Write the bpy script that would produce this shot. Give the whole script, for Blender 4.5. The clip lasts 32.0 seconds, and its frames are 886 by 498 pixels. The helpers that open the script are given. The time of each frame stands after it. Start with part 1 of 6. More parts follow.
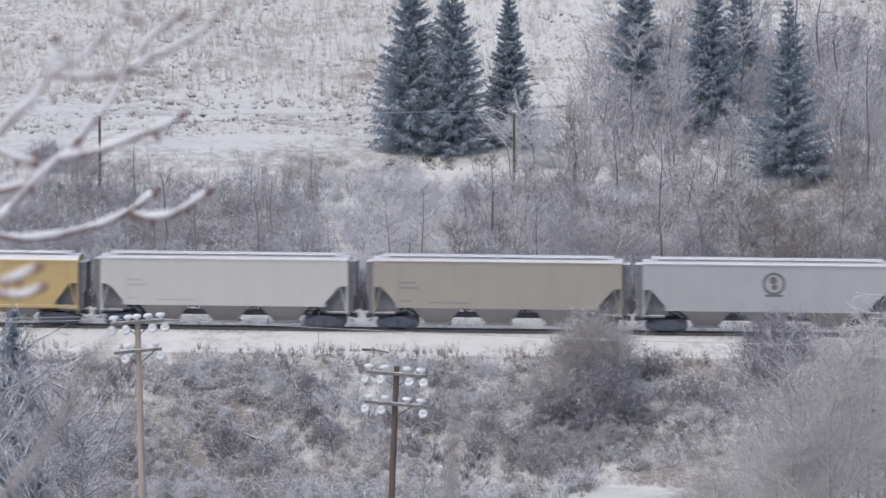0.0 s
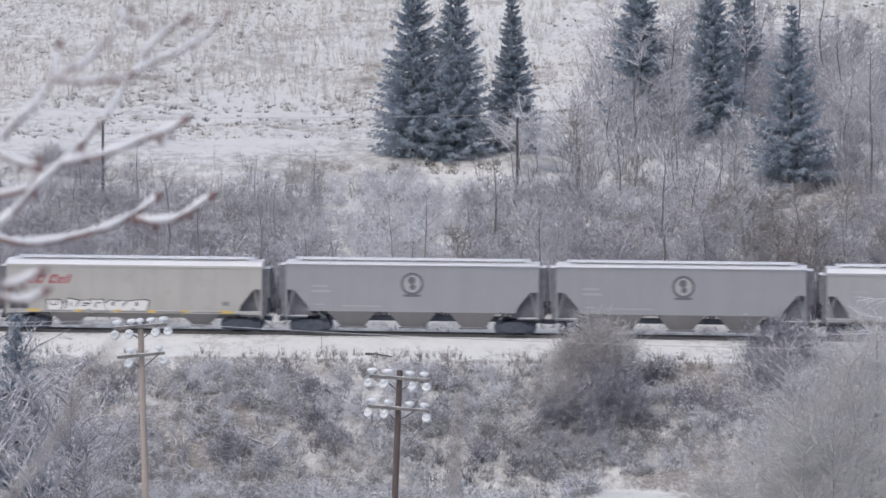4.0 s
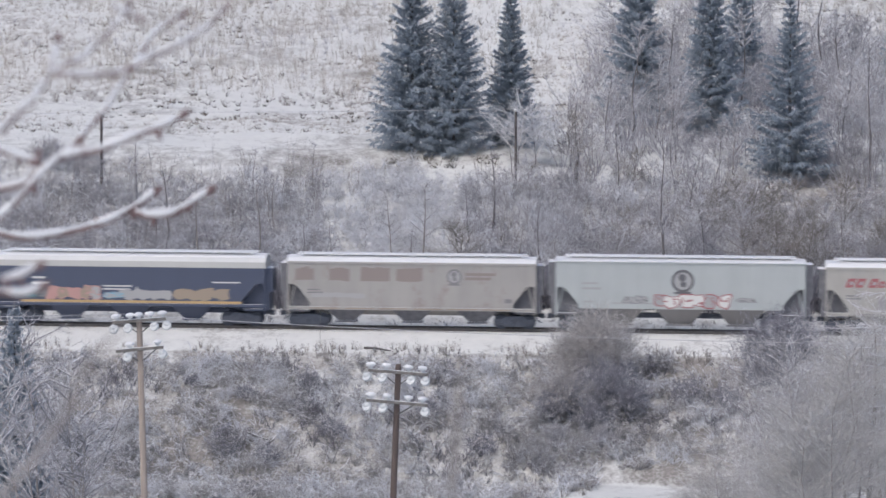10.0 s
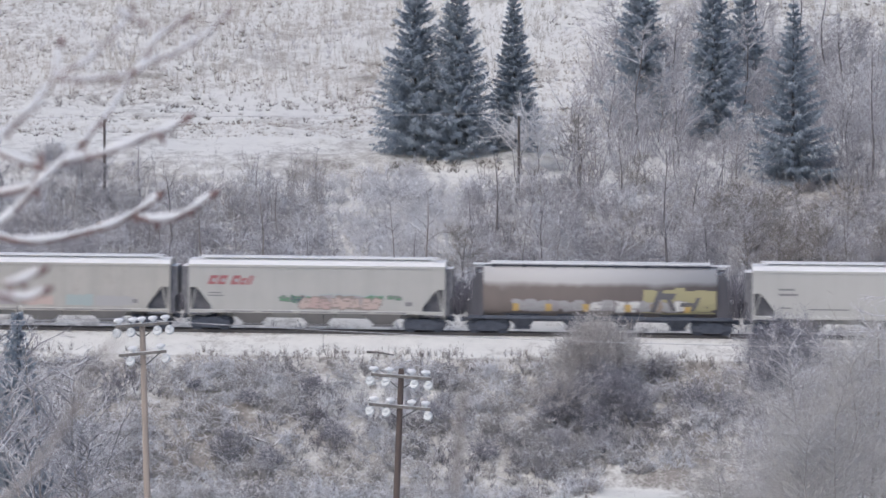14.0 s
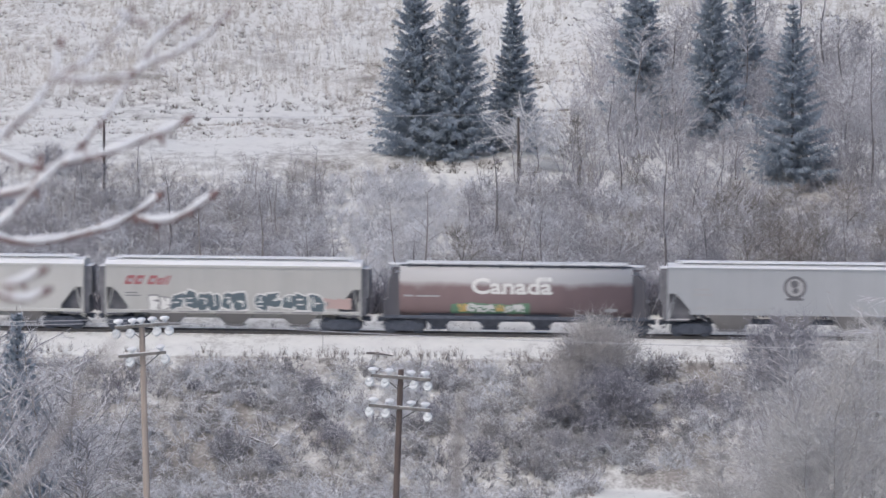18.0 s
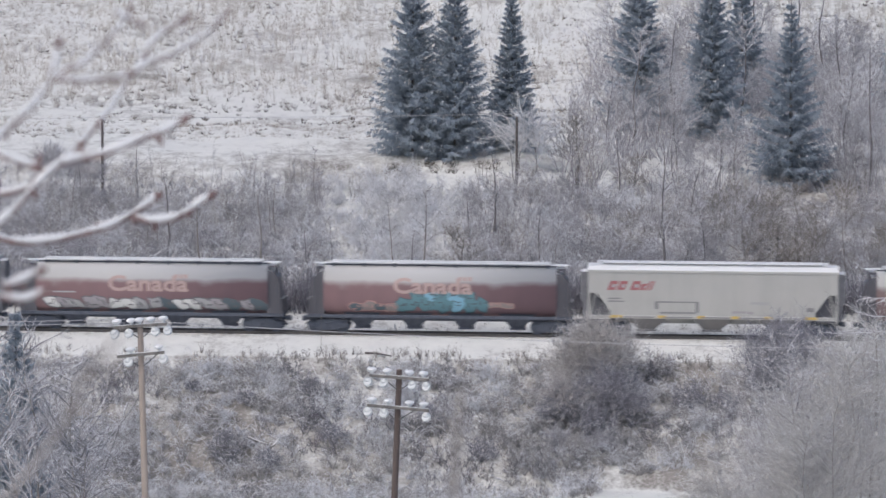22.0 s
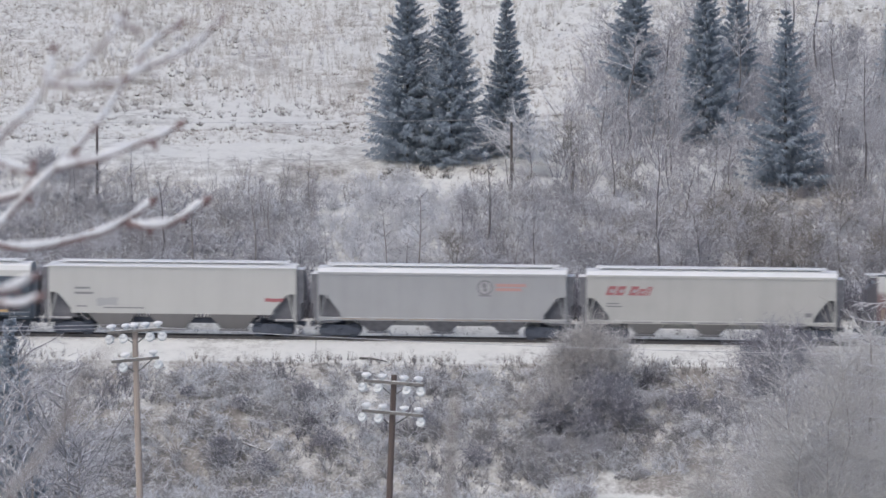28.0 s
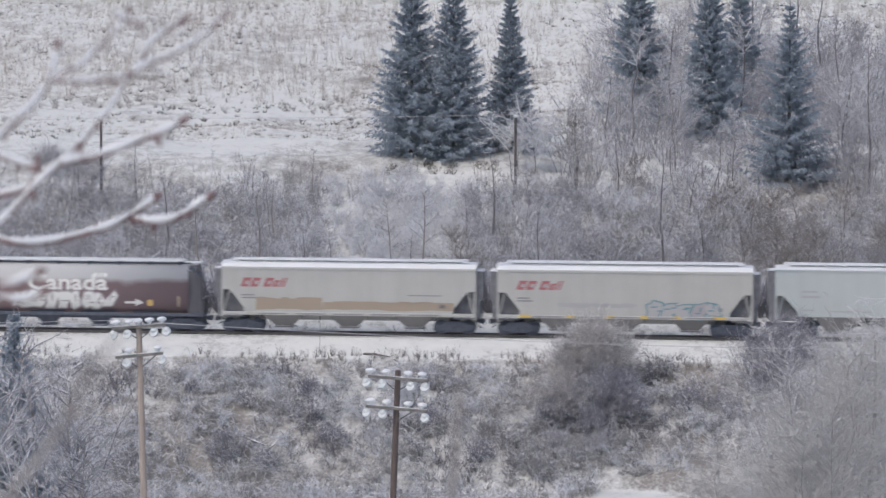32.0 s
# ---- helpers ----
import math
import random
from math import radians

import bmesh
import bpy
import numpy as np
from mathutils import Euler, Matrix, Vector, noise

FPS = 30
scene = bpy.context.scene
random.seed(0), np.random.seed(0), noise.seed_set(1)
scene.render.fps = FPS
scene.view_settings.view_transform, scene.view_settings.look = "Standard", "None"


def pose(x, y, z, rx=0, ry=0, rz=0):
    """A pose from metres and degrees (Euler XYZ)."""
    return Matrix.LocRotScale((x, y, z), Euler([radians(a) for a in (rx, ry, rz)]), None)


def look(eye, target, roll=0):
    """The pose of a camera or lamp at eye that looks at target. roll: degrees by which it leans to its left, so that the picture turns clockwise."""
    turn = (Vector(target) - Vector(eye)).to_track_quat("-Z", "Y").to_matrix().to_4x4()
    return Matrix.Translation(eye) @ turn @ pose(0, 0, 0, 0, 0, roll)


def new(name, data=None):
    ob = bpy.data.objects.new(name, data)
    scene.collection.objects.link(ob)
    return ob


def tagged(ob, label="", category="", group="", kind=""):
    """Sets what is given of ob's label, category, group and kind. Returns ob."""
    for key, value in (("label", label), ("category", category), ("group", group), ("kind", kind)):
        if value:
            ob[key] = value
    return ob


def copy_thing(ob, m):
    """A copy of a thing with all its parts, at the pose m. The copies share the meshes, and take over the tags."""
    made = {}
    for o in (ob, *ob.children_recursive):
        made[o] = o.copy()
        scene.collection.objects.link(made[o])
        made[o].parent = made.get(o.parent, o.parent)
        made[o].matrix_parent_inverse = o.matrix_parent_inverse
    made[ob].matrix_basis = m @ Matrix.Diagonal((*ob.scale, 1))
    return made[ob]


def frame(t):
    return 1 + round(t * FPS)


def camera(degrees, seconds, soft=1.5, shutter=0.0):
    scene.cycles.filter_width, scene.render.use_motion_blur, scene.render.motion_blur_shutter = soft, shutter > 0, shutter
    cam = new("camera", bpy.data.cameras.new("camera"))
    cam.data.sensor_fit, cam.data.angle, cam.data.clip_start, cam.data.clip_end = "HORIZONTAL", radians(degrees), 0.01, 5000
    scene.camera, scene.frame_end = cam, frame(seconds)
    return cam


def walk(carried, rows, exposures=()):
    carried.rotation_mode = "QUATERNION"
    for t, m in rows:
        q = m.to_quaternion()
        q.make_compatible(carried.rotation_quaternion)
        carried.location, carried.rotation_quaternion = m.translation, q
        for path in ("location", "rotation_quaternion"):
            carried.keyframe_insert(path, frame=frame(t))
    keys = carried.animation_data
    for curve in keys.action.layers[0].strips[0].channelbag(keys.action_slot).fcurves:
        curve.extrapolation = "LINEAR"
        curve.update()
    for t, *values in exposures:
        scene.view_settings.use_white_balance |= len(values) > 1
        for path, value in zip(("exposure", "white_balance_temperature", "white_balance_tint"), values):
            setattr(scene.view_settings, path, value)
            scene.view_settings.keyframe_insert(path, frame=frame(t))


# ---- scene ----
# Camera: a long lens on a tripod on the valley side; it only trembles.
EYE = (0.0, 0.0, 26.0)
TILT = -3.93
cam = camera(10.86, 32.0, soft=1.6, shutter=0.5)
cam.data.dof.use_dof = True
cam.data.dof.focus_distance = 300.0
cam.data.dof.aperture_fstop = 22.0
# seconds, turn to the left, tilt upwards (degrees)
TREMBLE = [
    (0, -0.0223, -0.0417), (0.5, -0.0328, -0.0408), (1, -0.0407, -0.031), (1.5, -0.0116, -0.031),
    (2, 0.0203, -0.031), (2.5, 0.0311, -0.0098), (3, 0.0185, 0.0027), (3.5, 0.0105, 0.008),
    (5.5, 0.0486, 0.0115), (6, 0.0433, 0.0009), (6.5, 0.0594, -0.0098), (7, 0.0311, -0.0133),
    (7.5, 0.014, -0.0044), (8, 0.0131, -0.0098), (8.5, 0.0096, -0.0301), (9, -0.0116, -0.0195),
    (9.5, -0.0009, -0.0203), (10, -0.0009, -0.0629), (10.5, -0.0135, -0.0319), (11, -0.0116, -0.031),
    (11.5, -0.0009, -0.0098), (12, 0.0079, -0.0098), (12.5, -0.0009, 0.0036), (13, -0.0009, 0.0088),
    (13.5, 0.0389, -0.0071), (14, 0.0363, -0.0107), (14.5, 0.0203, -0.0089), (16.5, -0.0009, -0.0203),
    (17, 0.0311, -0.016), (17.5, 0.0203, -0.0098), (18, 0.0311, 0.0009), (18.5, 0.0158, -0.0036),
    (19, 0.0009, 0.0009), (19.5, 0.0061, -0.0009), (20, -0.0009, -0.0018), (20.5, -0.0009, 0.0035),
    (21, -0.0116, 0.0009), (21.5, -0.008, 0.0009), (22, 0.0113, 0.0009), (22.5, 0.0256, -0.0291),
    (23, 0.0398, -0.0098), (23.5, 0.0504, 0.0009), (24, 0.0416, 0.023), (24.5, 0.0203, 0.0426),
    (25, 0.0096, 0.0115), (25.5, -0.0107, 0.0213), (27.5, -0.0328, 0.0541), (28, -0.0542, 0.0656),
    (28.5, -0.0328, 0.0434), (29, -0.039, 0.0434), (29.5, -0.0328, 0.0426), (30, -0.0426, 0.0328),
    (30.5, -0.0648, 0.0115), (31, -0.0453, 0.0115), (31.5, -0.0319, 0.008), (32, -0.0053, 0.0115),
]
walk(cam, [(t, pose(*EYE, 90 + TILT + up, 0, left)) for t, left, up in TREMBLE],
     exposures=[(0.0, 0.08, 6140, 10), (6.0, 0.12, 6140, 10), (13.0, 0.10, 6150, 10), (19.0, 0.10, 6200, 10), (23.0, 0.09, 6240, 8.5),
                (25.0, 0.08, 6280, 8), (28.0, 0.05, 6200, 8.5), (32.0, 0.05, 6150, 9)])

# ---- daylight: a closed, even winter overcast ----
world = bpy.data.worlds.new("overcast")
scene.world = world
world.use_nodes = True
wn, wl = world.node_tree.nodes, world.node_tree.links
sky = wn.new("ShaderNodeTexSky")
sky.sky_type = "NISHITA"
sky.sun_disc = False
sky.sun_elevation = radians(50)
sky.sun_rotation = radians(218)
sky.air_density, sky.dust_density, sky.ozone_density = 1.0, 4.5, 1.0
wl.new(sky.outputs["Color"], wn["Background"].inputs["Color"])
wn["Background"].inputs["Strength"].default_value = 0.13
sun = new("sun", bpy.data.lights.new("sun", "SUN"))
sun.data.energy, sun.data.angle, sun.data.color = 0.45, radians(50), (1.0, 0.97, 0.94)
sun.matrix_basis = look((-70, 140, 170), (0, 230, 0))


# ---- materials ----
def ramp(nt, fac, stops):
    r = nt.nodes.new("ShaderNodeValToRGB")
    while len(r.color_ramp.elements) < len(stops):
        r.color_ramp.elements.new(0.5)
    for e, (p, c) in zip(r.color_ramp.elements, stops):
        e.position = p
        e.color = (*c, 1) if len(c) == 3 else c
    nt.links.new(fac, r.inputs["Fac"])
    return r.outputs["Color"]


def mixed(nt, fac, a, b, blend="MIX"):
    m = nt.nodes.new("ShaderNodeMix")
    m.data_type, m.blend_type = "RGBA", blend
    for value, slot in ((fac, m.inputs["Factor"]), (a, m.inputs["A"]), (b, m.inputs["B"])):
        if isinstance(value, (int, float)):
            slot.default_value = value
        elif isinstance(value, tuple):
            slot.default_value = (*value, 1)
        else:
            nt.links.new(value, slot)
    return m.outputs["Result"]


def noise_of(nt, scale, detail=4.0, rough=0.55, stretch=(1, 1, 1), space="Object"):
    tc = nt.nodes.new("ShaderNodeTexCoord")
    mp = nt.nodes.new("ShaderNodeMapping")
    mp.inputs["Scale"].default_value = stretch
    nt.links.new(tc.outputs[space], mp.inputs["Vector"])
    n = nt.nodes.new("ShaderNodeTexNoise")
    n.inputs["Scale"].default_value, n.inputs["Detail"].default_value = scale, detail
    n.inputs["Roughness"].default_value = rough
    nt.links.new(mp.outputs["Vector"], n.inputs["Vector"])
    return n.outputs["Fac"]


def math_of(nt, op, a, b=0.0):
    m = nt.nodes.new("ShaderNodeMath")
    m.operation = op
    for v, slot in ((a, m.inputs[0]), (b, m.inputs[1])):
        if isinstance(v, (int, float)):
            slot.default_value = v
        else:
            nt.links.new(v, slot)
    return m.outputs[0]


def upward(nt):
    g = nt.nodes.new("ShaderNodeNewGeometry")
    s = nt.nodes.new("ShaderNodeSeparateXYZ")
    nt.links.new(g.outputs["Normal"], s.inputs[0])
    return s.outputs["Z"]


def island(nt):
    return nt.nodes.new("ShaderNodeNewGeometry").outputs["Random Per Island"]


SNOW = (0.77, 0.775, 0.788)


def material(name, rough=0.8, metal=0.0):
    m = bpy.data.materials.new(name)
    m.use_nodes = True
    nt = m.node_tree
    bsdf = nt.nodes["Principled BSDF"]
    bsdf.inputs["Roughness"].default_value, bsdf.inputs["Metallic"].default_value = rough, metal
    return m, nt, bsdf


def surface(name, dark, light, scale=3.0, rough=0.8, metal=0.0, bump=0.15, stretch=(1, 1, 1), snow=0.0, fine=40.0):
    """Two-scale mottled surface; snow: how much of its upward faces is white."""
    m, nt, bsdf = material(name, rough, metal)
    big = noise_of(nt, scale, stretch=stretch)
    small = noise_of(nt, fine, 2.0, stretch=stretch)
    f = math_of(nt, "ADD", math_of(nt, "MULTIPLY", big, 0.7), math_of(nt, "MULTIPLY", small, 0.3))
    col = ramp(nt, f, [(0.32, dark), (0.68, light)])
    if snow:
        lift = math_of(nt, "ADD", upward(nt), math_of(nt, "MULTIPLY", noise_of(nt, 6.0), 0.5))
        cover = ramp(nt, lift, [(0.95 - snow, (0, 0, 0)), (1.2 - snow, (1, 1, 1))])
        col = mixed(nt, cover, col, SNOW)
    nt.links.new(col, bsdf.inputs["Base Color"])
    if bump:
        b = nt.nodes.new("ShaderNodeBump")
        b.inputs["Strength"].default_value, b.inputs["Distance"].default_value = bump, 0.02
        nt.links.new(f, b.inputs["Height"])
        nt.links.new(b.outputs["Normal"], bsdf.inputs["Normal"])
    return m


def twig(name, barks, frost, tip=0.15, clump=0.9, cell=0.35, lift=0.55):
    """Bark of fine twigs, each its own tone, rimed on the upper side. frost: share of white; clump: how patchy it lies."""
    m, nt, bsdf = material(name, 0.85)
    col = ramp(nt, island(nt), [(i / max(1, len(barks) - 1), c) for i, c in enumerate(barks)])
    patch = math_of(nt, "ADD", math_of(nt, "MULTIPLY", noise_of(nt, cell, 3.0), clump), 0.45 - 0.5 * clump)
    f = math_of(nt, "ADD", math_of(nt, "MULTIPLY", upward(nt), lift), patch)
    f = math_of(nt, "ADD", f, math_of(nt, "MULTIPLY", island(nt), tip))
    cover = ramp(nt, f, [(0.95 - frost, (0, 0, 0)), (1.25 - frost, (1, 1, 1))])
    nt.links.new(mixed(nt, cover, col, (0.74, 0.75, 0.79)), bsdf.inputs["Base Color"])
    return m


def ground_material():
    m, nt, bsdf = material("snowy_ground", 0.9)
    big = noise_of(nt, 0.09, 5.0, 0.6, (1, 0.8, 1))
    mid = noise_of(nt, 0.9, 5.0, 0.65, (1, 0.7, 1))
    fine = noise_of(nt, 5.0, 3.0, 0.6, (1, 0.8, 1))
    f = math_of(nt, "ADD", math_of(nt, "MULTIPLY", big, 0.45), math_of(nt, "MULTIPLY", mid, 0.37))
    f = math_of(nt, "ADD", f, math_of(nt, "MULTIPLY", fine, 0.18))
    flat = ramp(nt, upward(nt), [(0.915, (0, 0, 0)), (0.975, (1, 1, 1))])
    lying = math_of(nt, "ADD", f, math_of(nt, "MULTIPLY", flat, 0.125))
    cover = ramp(nt, lying, [(0.45, (0, 0, 0)), (0.62, (1, 1, 1))])
    grass = ramp(nt, fine, [(0.3, (0.20, 0.184, 0.172)), (0.7, (0.35, 0.328, 0.308))])
    snow = ramp(nt, mid, [(0.2, (0.63, 0.629, 0.615)), (0.7, (0.745, 0.743, 0.720))])
    nt.links.new(mixed(nt, cover, grass, snow), bsdf.inputs["Base Color"])
    b = nt.nodes.new("ShaderNodeBump")
    b.inputs["Strength"].default_value, b.inputs["Distance"].default_value = 0.5, 0.08
    nt.links.new(f, b.inputs["Height"])
    nt.links.new(b.outputs["Normal"], bsdf.inputs["Normal"])
    return m


def paint(name, colour, dirt=0.25, rough=0.5, rust=0.0, lie=(0.55, 1.0), coat=SNOW):
    """Weathered wagon paint: soft clouds, streaks that run down, a little rust."""
    m, nt, bsdf = material(name, rough)
    cloud = noise_of(nt, 0.5, 4.0)
    streak = noise_of(nt, 0.7, 4.0, 0.6, (2.2, 2.2, 0.16))
    grimy = tuple(c * 0.62 + 0.02 for c in colour)
    col = mixed(nt, math_of(nt, "MULTIPLY", ramp(nt, streak, [(0.42, (0, 0, 0)), (0.75, (1, 1, 1))]), dirt * 0.9), colour, grimy)
    col = mixed(nt, math_of(nt, "MULTIPLY", ramp(nt, cloud, [(0.4, (0, 0, 0)), (0.7, (1, 1, 1))]), dirt), col, grimy)
    if rust:
        blot = noise_of(nt, 0.8, 6.0, 0.7, (1, 1, 0.7))
        col = mixed(nt, math_of(nt, "MULTIPLY", ramp(nt, blot, [(0.55, (0, 0, 0)), (0.68, (1, 1, 1))]), rust), col, (0.19, 0.10, 0.07))
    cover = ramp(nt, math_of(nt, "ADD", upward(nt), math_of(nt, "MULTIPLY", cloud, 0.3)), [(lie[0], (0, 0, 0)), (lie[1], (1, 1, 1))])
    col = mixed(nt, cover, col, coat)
    nt.links.new(col, bsdf.inputs["Base Color"])
    return m


def plain(name, colour, rough=0.6):
    """A thin coat of sprayed or stencilled paint with slight fading."""
    m, nt, bsdf = material(name, rough)
    n = noise_of(nt, 2.5, 4.0)
    nt.links.new(mixed(nt, math_of(nt, "MULTIPLY", n, 0.35), colour, tuple(c * 0.7 + 0.06 for c in colour)), bsdf.inputs["Base Color"])
    return m


M_GROUND = ground_material()
M_SNOW = surface("snow", (0.71, 0.72, 0.75), (0.80, 0.81, 0.825), 1.5, 0.7, bump=0.3, fine=12)
M_STEEL = surface("dark_running_gear", (0.068, 0.078, 0.105), (0.118, 0.132, 0.168), 3.0, 0.65, 0.2)
# Shade of the open wagon ends and silver wagons' bays is put into this grey.
M_END = surface("shaded_end_steel", (0.118, 0.122, 0.142), (0.222, 0.224, 0.246), 2.5, 0.75, snow=0.25)
M_RAIL = surface("rail_steel", (0.09, 0.087, 0.092), (0.16, 0.152, 0.15), 4.0, 0.55, 0.4)
M_TIE = surface("sleeper_wood", (0.03, 0.026, 0.024), (0.09, 0.075, 0.06), 5.0, 0.9, snow=0.45)
M_POLE_NEW = surface("pale_pole_wood", (0.29, 0.240, 0.208), (0.43, 0.37, 0.328), 2.0, 0.85, stretch=(5, 5, 0.3))
M_POLE_OLD = surface("brown_pole_wood", (0.070, 0.054, 0.050), (0.145, 0.112, 0.102), 2.0, 0.85, stretch=(5, 5, 0.3))
M_POLE_GREY = surface("grey_brown_pole_wood", (0.075, 0.066, 0.066), (0.16, 0.145, 0.14), 2.0, 0.9, stretch=(5, 5, 0.3))
M_ARM = surface("weathered_arm_wood", (0.10, 0.095, 0.09), (0.25, 0.235, 0.22), 4.0, 0.9, snow=0.35)
M_CERAMIC = surface("white_porcelain", (0.50, 0.53, 0.55), (0.70, 0.72, 0.735), 8.0, 0.25, bump=0.05)
M_IRON = surface("grey_ironwork", (0.10, 0.10, 0.105), (0.2, 0.2, 0.2), 8.0, 0.6, 0.5)
M_WIRE = surface("rimed_wire", (0.35, 0.35, 0.37), (0.7, 0.7, 0.73), 2.0, 0.8, bump=0)
# Needles lightened: the haze before the spruces is put into their colour.
M_NEEDLE = twig("haze_pale_spruce_needles", [(0.335, 0.386, 0.450), (0.342, 0.394, 0.458), (0.350, 0.402, 0.466)], -0.6, 0.0)
M_BARK = surface("grey_bark", (0.13, 0.121, 0.127), (0.25, 0.235, 0.24), 6.0, 0.9, stretch=(2, 2, 0.5), snow=0.1)
M_TWIG = twig("rimed_grey_twigs", [(0.245, 0.232, 0.245), (0.33, 0.315, 0.332), (0.44, 0.428, 0.45)], 0.34)
M_TWIG_DARK = twig("dark_plum_twigs", [(0.165, 0.158, 0.184), (0.215, 0.207, 0.236), (0.285, 0.275, 0.308)], 0.08)
M_PLUM = twig("plum_blue_twigs", [(0.215, 0.212, 0.250), (0.27, 0.266, 0.306), (0.335, 0.331, 0.37)], 0.18)
M_TUSSOCK = twig("dark_dead_tussock", [(0.085, 0.073, 0.063), (0.13, 0.114, 0.10), (0.20, 0.178, 0.158)], -0.5)
M_LADEN = twig("snow_laden_limbs", [(0.50, 0.495, 0.52), (0.60, 0.595, 0.62), (0.70, 0.695, 0.715)], 0.6)
M_MAUVE = twig("mauve_grey_twigs", [(0.30, 0.293, 0.318), (0.36, 0.353, 0.382), (0.43, 0.423, 0.455)], 0.40, 0.12, 1.8, 0.3, 0.3)
M_TWIG_TAN = twig("tan_brown_twigs", [(0.20, 0.178, 0.162), (0.29, 0.266, 0.25), (0.40, 0.375, 0.36)], 0.16)
M_TWIG_BANK = twig("grey_bank_twigs", [(0.164, 0.158, 0.173), (0.243, 0.236, 0.256), (0.352, 0.346, 0.372)], 0.26)
M_RIME = twig("white_rimed_twigs", [(0.30, 0.285, 0.305), (0.42, 0.405, 0.43), (0.56, 0.55, 0.575)], 0.42)
M_FROSTED = twig("frosted_shrub_twigs", [(0.30, 0.294, 0.322), (0.38, 0.373, 0.405), (0.47, 0.464, 0.50)], 0.41, 0.12, 2.8, 0.38, 0.3)
M_BANK_FROST = twig("frosted_bank_twigs", [(0.28, 0.270, 0.274), (0.37, 0.360, 0.364), (0.48, 0.470, 0.475)], 0.43, 0.12, 2.8, 0.5, 0.3)
M_SAPLING = twig("grey_sapling_twigs", [(0.33, 0.316, 0.318), (0.41, 0.396, 0.398), (0.50, 0.486, 0.488)], 0.32, 0.12, 1.6, 0.3, 0.3)
M_HAZE = twig("fine_tan_grey_twigs", [(0.375, 0.366, 0.360), (0.445, 0.436, 0.430), (0.525, 0.516, 0.510)], 0.32, 0.12, 1.2, 0.3, 0.25)
M_DUSK = twig("dusky_bare_twigs", [(0.15, 0.146, 0.176), (0.20, 0.195, 0.228), (0.26, 0.255, 0.288)], -0.3, 0.0)
M_VEIL = twig("thin_hill_stalks", [(0.38, 0.345, 0.305), (0.45, 0.415, 0.372), (0.52, 0.485, 0.44)], 0.0, 0.1, 1.2, 0.2, 0.2)
M_WHITE = twig("thick_white_rime", [(0.58, 0.575, 0.59), (0.65, 0.645, 0.66), (0.72, 0.715, 0.73)], 0.55, 0.12, 1.6, 0.4, 0.3)
M_LACE = twig("lacy_rimed_twigs", [(0.34, 0.32, 0.312), (0.44, 0.42, 0.412), (0.56, 0.54, 0.535)], 0.30, 0.15, 1.2, 0.35, 0.4)
M_GRASS = twig("dead_grass", [(0.26, 0.222, 0.185), (0.37, 0.325, 0.28), (0.48, 0.43, 0.378)], 0.06)
M_NEAR_BARK = surface("pale_rimed_bark", (0.20, 0.18, 0.17), (0.36, 0.335, 0.325), 5.0, 0.9, stretch=(2, 2, 0.5), snow=0.25)
M_FORE_BARK = surface("reddish_twig_bark", (0.15, 0.095, 0.095), (0.28, 0.195, 0.19), 40.0, 0.8)


# ---- building helpers ----
def mesh_of(name, verts, faces):
    me = bpy.data.meshes.new(name)
    me.from_pydata([tuple(v) for v in verts], [], faces)
    me.update()
    return me


def put(name, me, mat, parent=None, m=None):
    ob = new(name, me)
    if mat is not None:
        if not me.materials:
            me.materials.append(mat)
        ob.material_slots[0].link = "OBJECT"
        ob.material_slots[0].material = mat
    if parent is not None:
        ob.parent = parent
    if m is not None:
        ob.matrix_basis = m
    return ob


def part(name, bm, mat, parent, label="", m=None):
    """Links a bmesh (or a mesh) as one object under a thing or a part."""
    if isinstance(bm, bmesh.types.BMesh):
        me = bpy.data.meshes.new(name)
        bm.to_mesh(me)
        bm.free()
    else:
        me = bm
    ob = put(name, me, mat, parent, m)
    if label:
        ob["label"] = label
    return ob


def box(bm, x0, x1, y0, y1, z0, z1, bevel=0.0):
    r = bmesh.ops.create_cube(bm, size=1)
    vs = r["verts"]
    bmesh.ops.scale(bm, verts=vs, vec=(x1 - x0, y1 - y0, z1 - z0))
    bmesh.ops.translate(bm, verts=vs, vec=((x0 + x1) / 2, (y0 + y1) / 2, (z0 + z1) / 2))
    if bevel:
        es = list({e for v in vs for e in v.link_edges})
        bmesh.ops.bevel(bm, geom=es, offset=bevel, segments=1, affect="EDGES")
    return bm


def prism(bm, outline, a, b, axis):
    """Extrudes an outline of 2D points between a and b along an axis ('x' or 'y')."""
    def at(p, w):
        return (w, p[0], p[1]) if axis == "x" else (p[0], w, p[1])
    low = [bm.verts.new(at(p, a)) for p in outline]
    high = [bm.verts.new(at(p, b)) for p in outline]
    n = len(outline)
    bm.faces.new(low)
    bm.faces.new(high[::-1])
    for i in range(n):
        bm.faces.new((low[i], high[i], high[(i + 1) % n], low[(i + 1) % n]))
    bmesh.ops.recalc_face_normals(bm, faces=bm.faces)
    return bm


def disc(bm, radius, depth, m, segments=20, taper=1.0):
    bmesh.ops.create_cone(bm, cap_ends=True, segments=segments, radius1=radius, radius2=radius * taper, depth=depth, matrix=m)
    return bm


